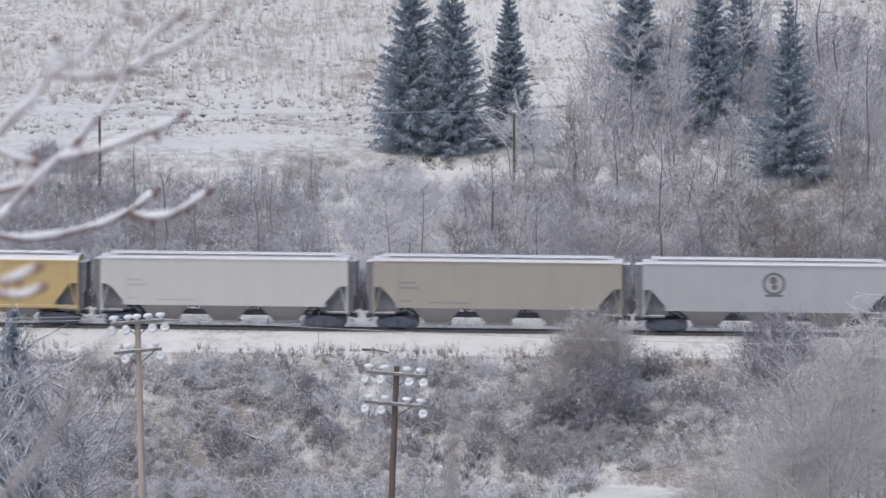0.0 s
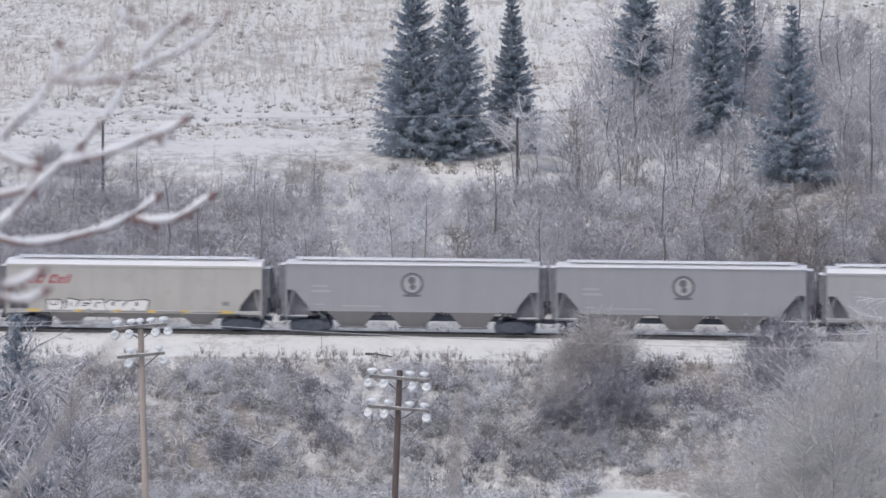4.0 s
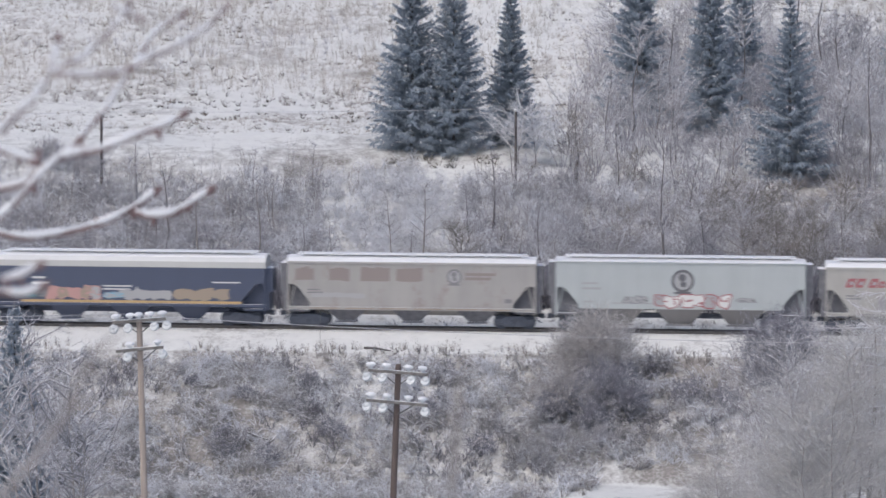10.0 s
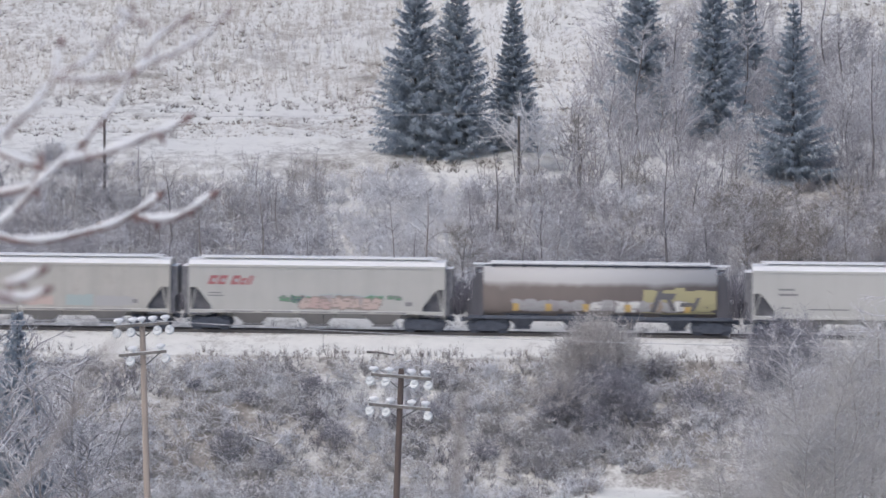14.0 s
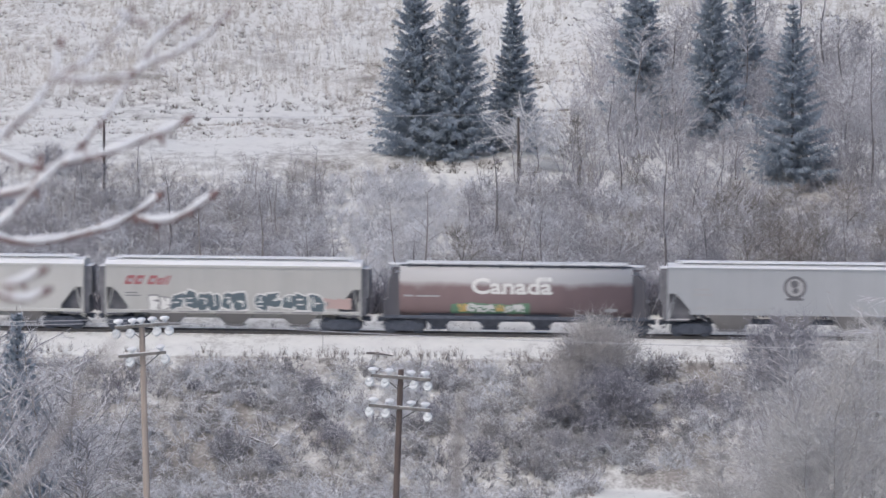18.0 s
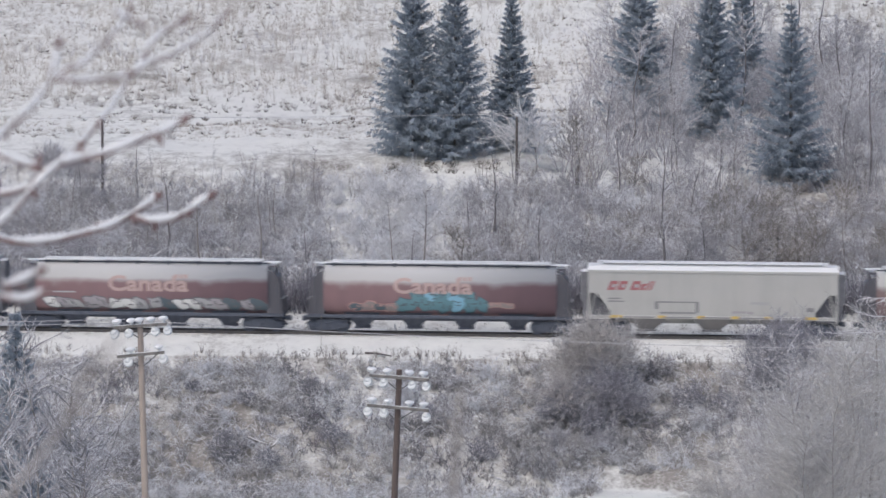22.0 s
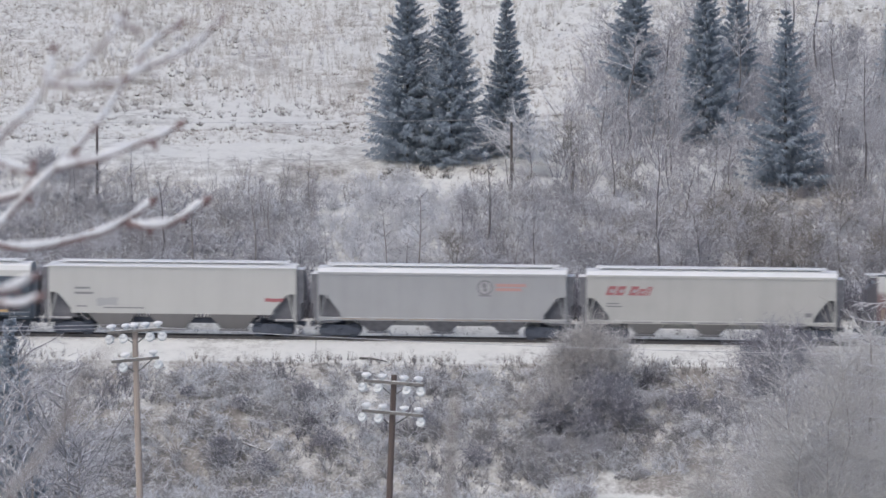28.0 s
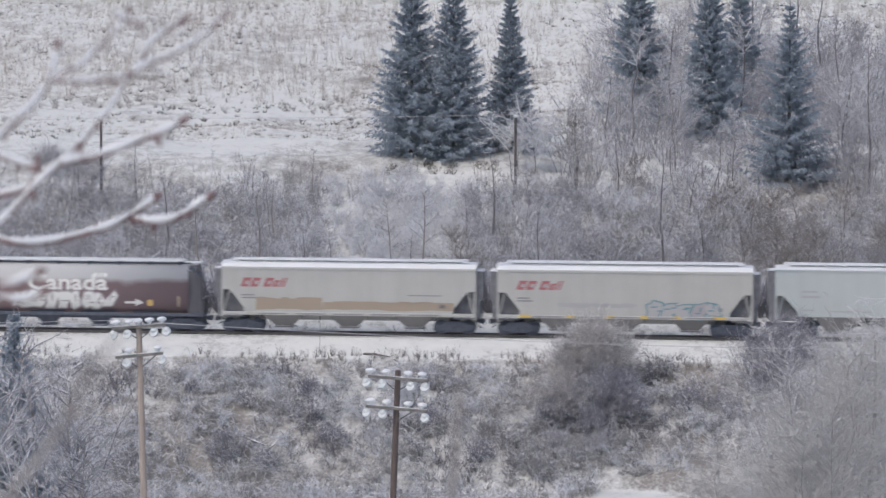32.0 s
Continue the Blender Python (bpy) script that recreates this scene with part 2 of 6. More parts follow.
def fast_mesh(name, verts, tris):
    """A mesh of triangles from two arrays."""
    me = bpy.data.meshes.new(name)
    me.vertices.add(len(verts))
    me.vertices.foreach_set("co", np.asarray(verts, np.float32).ravel())
    me.loops.add(len(tris) * 3)
    me.loops.foreach_set("vertex_index", np.asarray(tris, np.int32).ravel())
    me.polygons.add(len(tris))
    me.polygons.foreach_set("loop_start", np.arange(0, len(tris) * 3, 3, dtype=np.int32))
    me.update(calc_edges=True)
    return me


def spikes(a, b, r0, r1=None):
    """Three-sided slender shoots from a to b: pointed, or prisms where r1 is given. Arrays in, (verts, tris) out."""
    n = len(a)
    d = b - a
    d = d / (np.linalg.norm(d, axis=1, keepdims=True) + 1e-9)
    h = np.where(np.abs(d[:, 2:3]) > 0.9, np.array([[1.0, 0, 0]]), np.array([[0, 0, 1.0]]))
    u = np.cross(d, h)
    u /= np.linalg.norm(u, axis=1, keepdims=True) + 1e-9
    w = np.cross(d, u)
    r0 = np.broadcast_to(np.asarray(r0, float), (n,))[:, None]
    ring = [u * math.cos(k * 2.0944) + w * math.sin(k * 2.0944) for k in range(3)]
    if r1 is None:
        v = np.stack([a + ring[0] * r0, a + ring[1] * r0, a + ring[2] * r0, b], 1).reshape(-1, 3)
        base = np.array([[0, 1, 3], [1, 2, 3], [2, 0, 3]])
        t = (np.arange(n)[:, None, None] * 4 + base[None]).reshape(-1, 3)
    else:
        r1 = np.broadcast_to(np.asarray(r1, float), (n,))[:, None]
        v = np.stack([a + q * r0 for q in ring] + [b + q * r1 for q in ring], 1).reshape(-1, 3)
        base = np.array([[0, 1, 4], [0, 4, 3], [1, 2, 5], [1, 5, 4], [2, 0, 3], [2, 3, 5]])
        t = (np.arange(n)[:, None, None] * 6 + base[None]).reshape(-1, 3)
    return v, t


def blades(a, b, r, rng):
    """The finest shoots: one slender three-cornered sliver each."""
    n = len(a)
    d = b - a
    u = np.cross(d, rng.normal(0, 1, (n, 3)))
    u /= np.linalg.norm(u, axis=1, keepdims=True) + 1e-9
    r = np.broadcast_to(np.asarray(r, float), (n,))[:, None]
    v = np.stack([a + u * r, a - u * r, b], 1).reshape(-1, 3)
    return v, np.arange(n * 3).reshape(-1, 3)


def weld(pieces):
    vs, ts, n = [], [], 0
    for v, t in pieces:
        vs.append(v)
        ts.append(t + n)
        n += len(v)
    return np.concatenate(vs), np.concatenate(ts)


def grid_noise(x, y, cell, seed):
    """Smooth value noise in -1..1 over arrays x and y."""
    rng = np.random.default_rng(seed)
    tab = rng.uniform(-1, 1, (256, 256))
    fx, fy = x / cell, y / cell
    ix, iy = np.floor(fx).astype(int), np.floor(fy).astype(int)
    tx, ty = fx - ix, fy - iy
    tx, ty = tx * tx * (3 - 2 * tx), ty * ty * (3 - 2 * ty)
    g = lambda i, j: tab[i % 256, j % 256]
    return (g(ix, iy) * (1 - tx) + g(ix + 1, iy) * tx) * (1 - ty) + (g(ix, iy + 1) * (1 - tx) + g(ix + 1, iy + 1) * tx) * ty


# ---- the land: valley side, embankment, track bed, thicket slope, field, hill ----
TRACK = pose(0, 300, 0, 0, 0.4526, -3.0)
ALONG = TRACK.to_3x3() @ Vector((1, 0, 0))
PROFILE_Y = [-400, -60, 0, 8, 60, 165, 230, 262, 279, 292.2, 293.2, 296.6, 297.9, 302.1, 303.4, 306, 309, 315, 322, 335, 350, 357, 390, 440, 520, 700, 1000, 2500]
PROFILE_Z = [60, 31, 24.4, 23.6, 14, 1, -7, -9, -8.3, -1.75, -1.1, -0.45, -0.2, -0.2, -0.5, 0.25, 0.65, 0.8, 1.2, 3.7, 7.6, 8.8, 10.9, 19.3, 36, 66, 85, 90]


def land(x, y):
    x, y = np.asarray(x, float), np.asarray(y, float)
    d = 300 + (y - 300) + x * math.tan(radians(3.0))
    near = np.exp(-((d - 300) / 60.0) ** 2)
    wob = np.where(d < 291, np.clip((291 - d) / 6, 0, 1), np.clip((d - 304) / 12, 0, 1))
    z = np.interp(d + wob * (1.6 * grid_noise(x, y, 9.0, 3) + 0.6 * grid_noise(x, y, 3.1, 4)), PROFILE_Y, PROFILE_Z)
    z = z - 0.0079 * np.clip(x, -120, 120) * near
    z = z + wob * (0.30 * grid_noise(x, y, 5.0, 5) + 0.14 * grid_noise(x, y, 1.7, 6) + 0.05 * grid_noise(x, y, 0.7, 8))
    z = z + 0.02 * grid_noise(x, y, 1.1, 7)
    far = np.clip((y - 380) / 60, 0, 1)
    z = z + far * (1.3 * grid_noise(x, y, 38.0, 9))
    toe = np.clip((282 - y) / 3, 0, 1) * np.clip((y - 240) / 20, 0, 1) * np.clip((x - 3.5) / 5, 0, 1) * np.clip((27 - x) / 5, 0, 1)
    shelf = -7.75 - 0.02 * (280 - y) + 0.15 * grid_noise(x, y, 4.0, 12)
    return z + toe * np.maximum(0, shelf - z)


def land_sheet():
    xs = np.concatenate([np.linspace(-1500, -60, 26)[:-1], np.linspace(-60, 60, 171), np.linspace(60, 1500, 26)[1:]])
    ys = np.concatenate([np.linspace(-400, 255, 50)[:-1], np.linspace(255, 325, 170)[:-1], np.linspace(325, 470, 180)[:-1], np.linspace(470, 2500, 40)])
    gx, gy = np.meshgrid(xs, ys)
    v = np.stack([gx, gy, land(gx, gy)], -1).reshape(-1, 3)
    w, h = len(xs), len(ys)
    i = (np.arange(h - 1)[:, None] * w + np.arange(w - 1)[None]).ravel()
    t = np.concatenate([np.stack([i, i + 1, i + w + 1], 1), np.stack([i, i + w + 1, i + w], 1)])
    me = fast_mesh("ground", v, t)
    me.polygons.foreach_set("use_smooth", np.ones(len(t), bool))
    return put("ground", me, M_GROUND)


tagged(land_sheet(), "snow-covered valley ground with dead grass showing through", "ground", kind="structure")


def railway():
    track = new("railway_track")
    track.matrix_basis = TRACK
    for side in (-1, 1):
        bm = bmesh.new()
        y = side * 0.755
        prism(bm, [(y - 0.07, -0.17), (y + 0.07, -0.17), (y + 0.015, -0.12), (y + 0.036, -0.04), (y + 0.036, 0), (y - 0.036, 0), (y - 0.036, -0.04), (y - 0.015, -0.12)], -260, 260, "x")
        part("rail", bm, M_RAIL, track)
    bm = bmesh.new()
    box(bm, -0.115, 0.115, -1.3, 1.3, -0.34, -0.185, 0.015)
    me = bpy.data.meshes.new("sleeper")
    bm.to_mesh(me)
    bm.free()
    for i in range(-66, 67):
        part("sleeper", me, M_TIE, track, m=pose(i * 0.54, random.uniform(-0.03, 0.03), 0.0))
    tagged(track, "dark steel rails on snow-covered wooden sleepers", "railway track", kind="structure")


railway()

# ---- the grain train ----
PAINTS = {
    "yellow": paint("yellow_wagon_paint", (0.47, 0.35, 0.165)),
    "cream": paint("cream_wagon_paint", (0.496, 0.498, 0.486), 0.15),
    "ivory": paint("ivory_wagon_paint", (0.450, 0.450, 0.437), 0.22),
    "stained": paint("stained_ivory_paint", (0.436, 0.427, 0.405), 0.35, rust=0.15),
    "tan": paint("tan_grey_wagon_paint", (0.340, 0.320, 0.285), 0.2),
    "pale": paint("pale_blue_grey_paint", (0.392, 0.409, 0.433), 0.18),
    "mint": paint("pale_green_grey_paint", (0.456, 0.492, 0.500), 0.18),
    "grey": paint("mid_grey_wagon_paint", (0.311, 0.320, 0.340), 0.2),
    "silver": paint("silver_grey_wagon_paint", (0.358, 0.366, 0.380), 0.22),
    "rusty": paint("rust_marked_grey_paint", (0.380, 0.369, 0.357), 0.3, rust=0.35),
    "navy": paint("navy_wagon_paint", (0.074, 0.090, 0.142), 0.2),
    "teal": paint("dark_teal_wagon_paint", (0.076, 0.096, 0.124), 0.2),
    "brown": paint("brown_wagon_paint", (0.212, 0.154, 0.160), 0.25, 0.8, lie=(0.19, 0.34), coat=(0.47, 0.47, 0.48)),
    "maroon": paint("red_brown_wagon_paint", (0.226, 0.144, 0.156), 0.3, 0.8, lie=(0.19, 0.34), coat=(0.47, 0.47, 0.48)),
    "umber": paint("dark_umber_paint", (0.105, 0.104, 0.122), 0.3, lie=(0.9, 1.2)),
    # For the discharge bays: grime and underbody shade together in one taupe.
    "taupe": paint("taupe_grime_shade_paint", (0.262, 0.254, 0.258), 0.35),
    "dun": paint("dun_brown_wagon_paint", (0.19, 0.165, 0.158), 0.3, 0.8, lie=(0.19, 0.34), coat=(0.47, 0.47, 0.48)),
}
INK = {
    "white": plain("white_marking", (0.718, 0.718, 0.704)),
    "dim": plain("faded_pink_marking", (0.473, 0.351, 0.331)),
    "black": plain("black_marking", (0.077, 0.077, 0.081)),
    "grey": plain("grey_marking", (0.224, 0.224, 0.237)),
    "mid": plain("light_grey_marking", (0.395, 0.395, 0.408)),
    "red": plain("red_marking", (0.37, 0.130, 0.142)),
    "rose": plain("rose_marking", (0.494, 0.290, 0.269)),
    "orange": plain("orange_marking", (0.534, 0.316, 0.194)),
    "straw": plain("straw_marking", (0.39, 0.36, 0.21)),
    "amber": plain("amber_reflector", (0.64, 0.45, 0.11)),
    "yellow": plain("yellow_marking", (0.611, 0.421, 0.149)),
    "stripe": plain("orange_yellow_stripe", (0.52, 0.36, 0.17)),
    "green": plain("green_marking", (0.142, 0.272, 0.176)),
    "teal": plain("teal_marking", (0.120, 0.249, 0.290)),
    "deep": plain("deep_teal_marking", (0.089, 0.123, 0.147)),
    "blue": plain("sky_blue_marking", (0.220, 0.438, 0.574)),
    "ochre": plain("ochre_marking", (0.344, 0.282, 0.221)),
    "lilac": plain("lilac_grey_marking", (0.358, 0.337, 0.358)),
    "pale_rose": plain("faded_rose_marking", (0.50, 0.40, 0.37)),
    "pale_teal": plain("faded_teal_marking", (0.36, 0.43, 0.44)),
    "coal": plain("charcoal_marking", (0.13, 0.13, 0.145)),
    "rust": plain("rust_marking", (0.285, 0.245, 0.232)),
}
MESHES = {}


def shared(key, make):
    """A mesh built once and shared by all alike parts."""
    if key not in MESHES:
        bm = make()
        me = bpy.data.meshes.new(key[0])
        bm.to_mesh(me)
        bm.free()
        MESHES[key] = me
    return MESHES[key]


def side_y(kind, z):
    """How far the near side stands out at height z."""
    if kind != "cyl":
        return -1.558
    q = min(0.98, abs((z - 2.72) / 1.66))
    return -1.56 * (1 - q ** 2.8) ** (1 / 2.8) - 0.006


def decal(car, name, kind, shapes, inks, lift=0.006, label=""):
    """Flat paint on the near side. shapes: (outline of (x, z), ink index, layer)."""
    verts, faces, idx = [], [], []

    def lay(a, b, c, deep, ink, layer):
        if deep:
            ab, bc, ca = [((p[0] + q[0]) / 2, (p[1] + q[1]) / 2) for p, q in ((a, b), (b, c), (c, a))]
            for tri in ((a, ab, ca), (ab, b, bc), (ca, bc, c), (ab, bc, ca)):
                lay(*tri, deep - 1, ink, layer)
            return
        n = len(verts)
        verts.extend((x, side_y(kind, z) - lift - 0.004 * layer, z) for x, z in (a, b, c))
        faces.append((n, n + 1, n + 2))
        idx.append(ink)

    for outline, ink, layer in shapes:
        k = len(outline)
        mid = (sum(p[0] for p in outline) / k, sum(p[1] for p in outline) / k)
        tall = max(p[1] for p in outline) - min(p[1] for p in outline)
        deep = (2 if tall > 0.5 else 1) if kind == "cyl" else 0
        for i in range(k):
            lay(mid, outline[i], outline[(i + 1) % k], deep, ink, layer)
    me = mesh_of(name, verts, faces)
    for i in inks:
        me.materials.append(INK[i])
    me.polygons.foreach_set("material_index", idx)
    ob = new(name, me)
    ob.parent = car
    if label:
        ob["label"] = label
    return ob


def outline(car, kind, bars, ink="grey"):
    """A sprayed frame, stroke by stroke."""
    for b in bars:
        decal(car, "sprayed_stroke", kind, [(rect(*b), 0, 0)], [ink])


def rect(x0, x1, z0, z1, slant=0.0):
    return [(x0, z0), (x1, z0), (x1 + slant, z1), (x0 + slant, z1)]


def ring(cx, cz, r, n=20):
    return [(cx + r * math.cos(2 * math.pi * i / n), cz + r * math.sin(2 * math.pi * i / n)) for i in range(n)]


def stencils(car, kind, bars, ink="grey", name="stencil"):
    for b in bars:
        decal(car, name, kind, [(rect(*b), 0, 0)], [ink])


def emblem(car, kind, x, z, r, ink="coal"):
    s = [(ring(x, z, r), 0, 0), (ring(x, z, r * 0.76), 1, 1), (ring(x - r * 0.05, z + r * 0.3, r * 0.34, 12), 0, 2), (ring(x + r * 0.05, z - r * 0.28, r * 0.26, 12), 0, 2),
         (rect(x - r * 0.75, x + r * 0.75, z - r * 1.12, z - r * 0.92), 0, 0)]
    decal(car, "emblem", kind, s, [ink, "mid"], label="round dark emblem with a light centre")


def wordmark(car, kind, x=1.22, z=3.02, ink="red"):
    """Two slanting red words as one ribbon of plain blocks."""
    h = 0.58
    for x0, w, hh in ((0.0, 0.50, 1.0), (0.62, 0.50, 1.0), (1.46, 0.50, 1.0), (2.05, 0.38, 0.72), (2.50, 0.12, 1.0), (2.70, 0.12, 1.0)):
        t = 0.24 * hh
        s = [(rect(x + x0, x + x0 + w, z, z + h * hh, t), 0, 0)]
        if w > 0.3:
            s.append((rect(x + x0 + 0.17 + t * 0.4, x + x0 + w - 0.1 + t * 0.4, z + h * hh * 0.28, z + h * hh * 0.66, t * 0.3), 1, 1))
        decal(car, "word_shape", kind, s, [ink, "mid"], label="slanting red word shape")


def country(car, x0, x1, ink="white", z=2.62):
    """The white country name along a round-sided wagon."""
    cu = bpy.data.curves.new("lettering", "FONT")
    cu.body, cu.size, cu.offset, cu.resolution_u = "Canada", 1.0, 0.028, 3
    tmp = new("lettering", cu)
    me = bpy.data.meshes.new_from_object(tmp.evaluated_get(bpy.context.evaluated_depsgraph_get()))
    bpy.data.objects.remove(tmp)
    co = np.array([v.co[:] for v in me.vertices])
    lo, hi = co.min(0), co.max(0)
    bm = bmesh.new()
    bm.from_mesh(me)
    bmesh.ops.triangulate(bm, faces=bm.faces)
    bmesh.ops.subdivide_edges(bm, edges=[e for e in bm.edges if e.calc_length() > 0.25], cuts=2)
    for v in bm.verts:
        x = x0 + (v.co.x - lo[0]) / (hi[0] - lo[0]) * (x1 - x0)
        zz = z + (v.co.y - lo[1]) / (hi[1] - lo[1]) * 1.04
        v.co = (x, side_y("cyl", zz) - 0.012, zz)
    part("lettering", bm, INK[ink], car, "large country name lettering")
    for a, b in ((0.92, 0.68), (0.58, 0.40), (0.30, 0.06)):
        decal(car, "flag_bar", "cyl", [(rect(x1 - a, x1 - b, z + 0.86, z + 1.12), 0, 1)], [ink], label="flag bar over the lettering")


def blob(rng, cx, cz, rx, rz, n=11, rough=0.28, slant=0.0):
    out = []
    for i in range(n):
        a = 2 * math.pi * i / n
        k = 1 + rng.uniform(-rough, rough)
        c, s = math.cos(a), math.sin(a)
        x = math.copysign(abs(c) ** 0.6, c) * rx * k
        z = math.copysign(abs(s) ** 0.6, s) * rz * k
        out.append((cx + x + slant * z, cz + z))
    return out


def graffiti(car, kind, x0, x1, z0, z1, fills, line, seed, n=6, inner=True, label="sprayed graffiti letters", tilt=0.0, lift=0.006):
    rng = random.Random(seed)
    inks = list(fills) + [line]
    w, cz, hz = (x1 - x0) / n, (z0 + z1) / 2, (z1 - z0) / 2
    for i in range(n):
        cx = x0 + (i + 0.5) * w + rng.uniform(-0.1, 0.1) * w
        slant = tilt + rng.uniform(-0.35, 0.35)
        z = cz + rng.uniform(-0.1, 0.1) * hz
        r = rng.uniform(0.82, 1.0)
        st = rng.getstate()
        s = [(blob(rng, cx, z, w * 0.60, hz * r, slant=slant), len(fills), 0)]
        rng.setstate(st)
        s.append((blob(rng, cx, z, w * 0.50, hz * r * 0.84, slant=slant), rng.randrange(len(fills)), 1))
        if inner:
            for _ in range(rng.choice((2, 3))):
                a, b = cx + rng.uniform(-0.35, 0.2) * w, z + rng.uniform(-0.5, 0.3) * hz
                if rng.random() < 0.5:
                    s.append((rect(a, a + 0.09, b, b + hz * 0.55, slant * hz * 0.5), len(fills), 2))
                else:
                    s.append((rect(a, a + w * 0.4, b, b + 0.08, 0.05), len(fills), 2))
        decal(car, "graffiti_letter", kind, s, inks, lift + 0.0007 * (i % 3), label)


def smear(car, kind, x0, x1, z0, z1, ink, seed, n=7, name="paint_patch", label="patch of overpainted colour"):
    """An uneven rolled or faded patch."""
    rng = random.Random(seed)
    w = (x1 - x0) / n
    low = [(x0 + i * w, z0 + rng.uniform(0, 0.10)) for i in range(n + 1)]
    high = []
    for i in range(n, 0, -1):
        z = z1 - rng.uniform(0, 0.16) * (z1 - z0)
        high += [(x0 + i * w, z), (x0 + (i - 0.9) * w, z)]
    decal(car, name, kind, [(low + high, 0, 0)], [ink], label=label)


def reflectors(car, kind, xs, z):
    for x, w in xs:
        decal(car, "reflector", kind, [(rect(x, x + w, z - 0.02, z + 0.15), 0, 3)], ["amber"], label="yellow reflective strip")


# rolling gear ------------------------------------------------------------
def make_frame():
    bm = bmesh.new()
    for y in (0.0,):
        prism(bm, [(-1.22, 0.36), (-0.98, 0.26), (-0.78, 0.30), (-0.48, 0.16), (0.48, 0.16), (0.78, 0.30), (0.98, 0.26), (1.22, 0.36), (1.22, 0.62), (0.9, 0.70), (0.5, 0.86), (-0.5, 0.86), (-0.9, 0.70), (-1.22, 0.62)], y - 0.09, y + 0.09, "y")
        for x in (-0.88, 0.88):
            box(bm, x - 0.15, x + 0.15, y - 0.16, y + 0.16, 0.36, 0.66, 0.03)
        for x in (-0.18, 0.0, 0.18):
            disc(bm, 0.08, 0.5, pose(x, -0.06, 0.52), 8)
    return bm


def make_bolster():
    bm = bmesh.new()
    box(bm, -0.22, 0.22, -1.15, 1.15, 0.55, 0.88, 0.04)
    box(bm, -0.35, 0.35, -0.3, 0.3, 0.8, 1.02, 0.03)
    return bm


def make_wheelset():
    bm = bmesh.new()
    for y in (-0.755, 0.755):
        disc(bm, 0.457, 0.11, pose(0, y, 0, 90), 20)
        disc(bm, 0.485, 0.03, pose(0, y * 0.93, 0, 90), 20)
        disc(bm, 0.15, 0.24, pose(0, y, 0, 90), 12)
        for k in range(6):
            a = k * math.pi / 3
            disc(bm, 0.05, 0.125, pose(0.26 * math.cos(a), y, 0.26 * math.sin(a), 90), 8)
    disc(bm, 0.09, 1.95, pose(0, 0, 0, 90), 12)
    return bm


WHEELS = {-1: [], 1: []}


def bogie(car, x):
    b = part("bogie", shared(("bolster",), make_bolster), M_STEEL, car, m=pose(x, 0, 0))
    for y in (-0.99, 0.99):
        part("side_frame", shared(("side_frame",), make_frame), M_STEEL, b, m=pose(0, y, 0, 0, 0, 0 if y < 0 else 180))
    for side in (-1, 1):
        WHEELS[side].append(part("wheelset", shared(("wheelset",), make_wheelset), M_STEEL, b, m=pose(side * 0.88, 0, 0.457)))


def make_coupler():
    bm = bmesh.new()
    box(bm, -0.75, 0.15, -0.11, 0.11, 0.72, 0.96, 0.03)
    box(bm, 0.1, 0.42, -0.19, 0.19, 0.66, 1.0, 0.06)
    return bm


def make_ladder(z0, z1, n):
    bm = bmesh.new()
    for x in (-0.2, 0.2):
        box(bm, x - 0.022, x + 0.022, -0.022, 0.022, z0, z1)
    for i in range(n):
        z = z0 + (i + 0.5) * (z1 - z0) / n
        box(bm, -0.2, 0.2, -0.014, 0.014, z - 0.014, z + 0.014)
    return bm


def make_hose():
    bm = bmesh.new()
    for i in range(8):
        a = i / 7
        disc(bm, 0.03, 0.12, pose(0.25 * a, -0.35, 0.85 - 0.42 * math.sin(a * 1.6), 0, 60 + 60 * a), 8)
    return bm


def ends(car, ln, mat, z_top, low):
    """Couplers, end sills, corner posts, ladders and brake gear at both ends."""
    for s in (-1, 1):
        xe = s * (ln / 2 + low)
        part("coupler", shared(("coupler",), make_coupler), M_STEEL, car, m=pose(xe + s * 0.08, 0, 0, 0, 0, 0 if s > 0 else 180))
        part("brake_hose", shared(("brake_hose",), make_hose), M_STEEL, car, m=pose(xe, 0, 0, 0, 0, 0 if s > 0 else 180))
        part("end_ladder", shared(("ladder", z_top), lambda: make_ladder(0.75, z_top, 10)), mat, car, m=pose(s * (ln / 2 - 0.02) if low < 0.1 else xe - s * 0.1, -1.2, 0, 0, 0, 90))


def make_body(ln, eave, sill):
    """Side sheets with the cut-away lower corners of a covered hopper, and the slope sheets behind."""
    h = ln / 2
    bm = bmesh.new()
    prism(bm, [(-h, eave), (-h, 2.80), (-h + 0.55, 2.80), (-h + 1.45, sill + 0.3), (-h + 1.45, sill), (h - 1.45, sill), (h - 1.45, sill + 0.3), (h - 0.55, 2.80), (h, 2.80), (h, eave)], -1.55, 1.55, "y")
    return bm


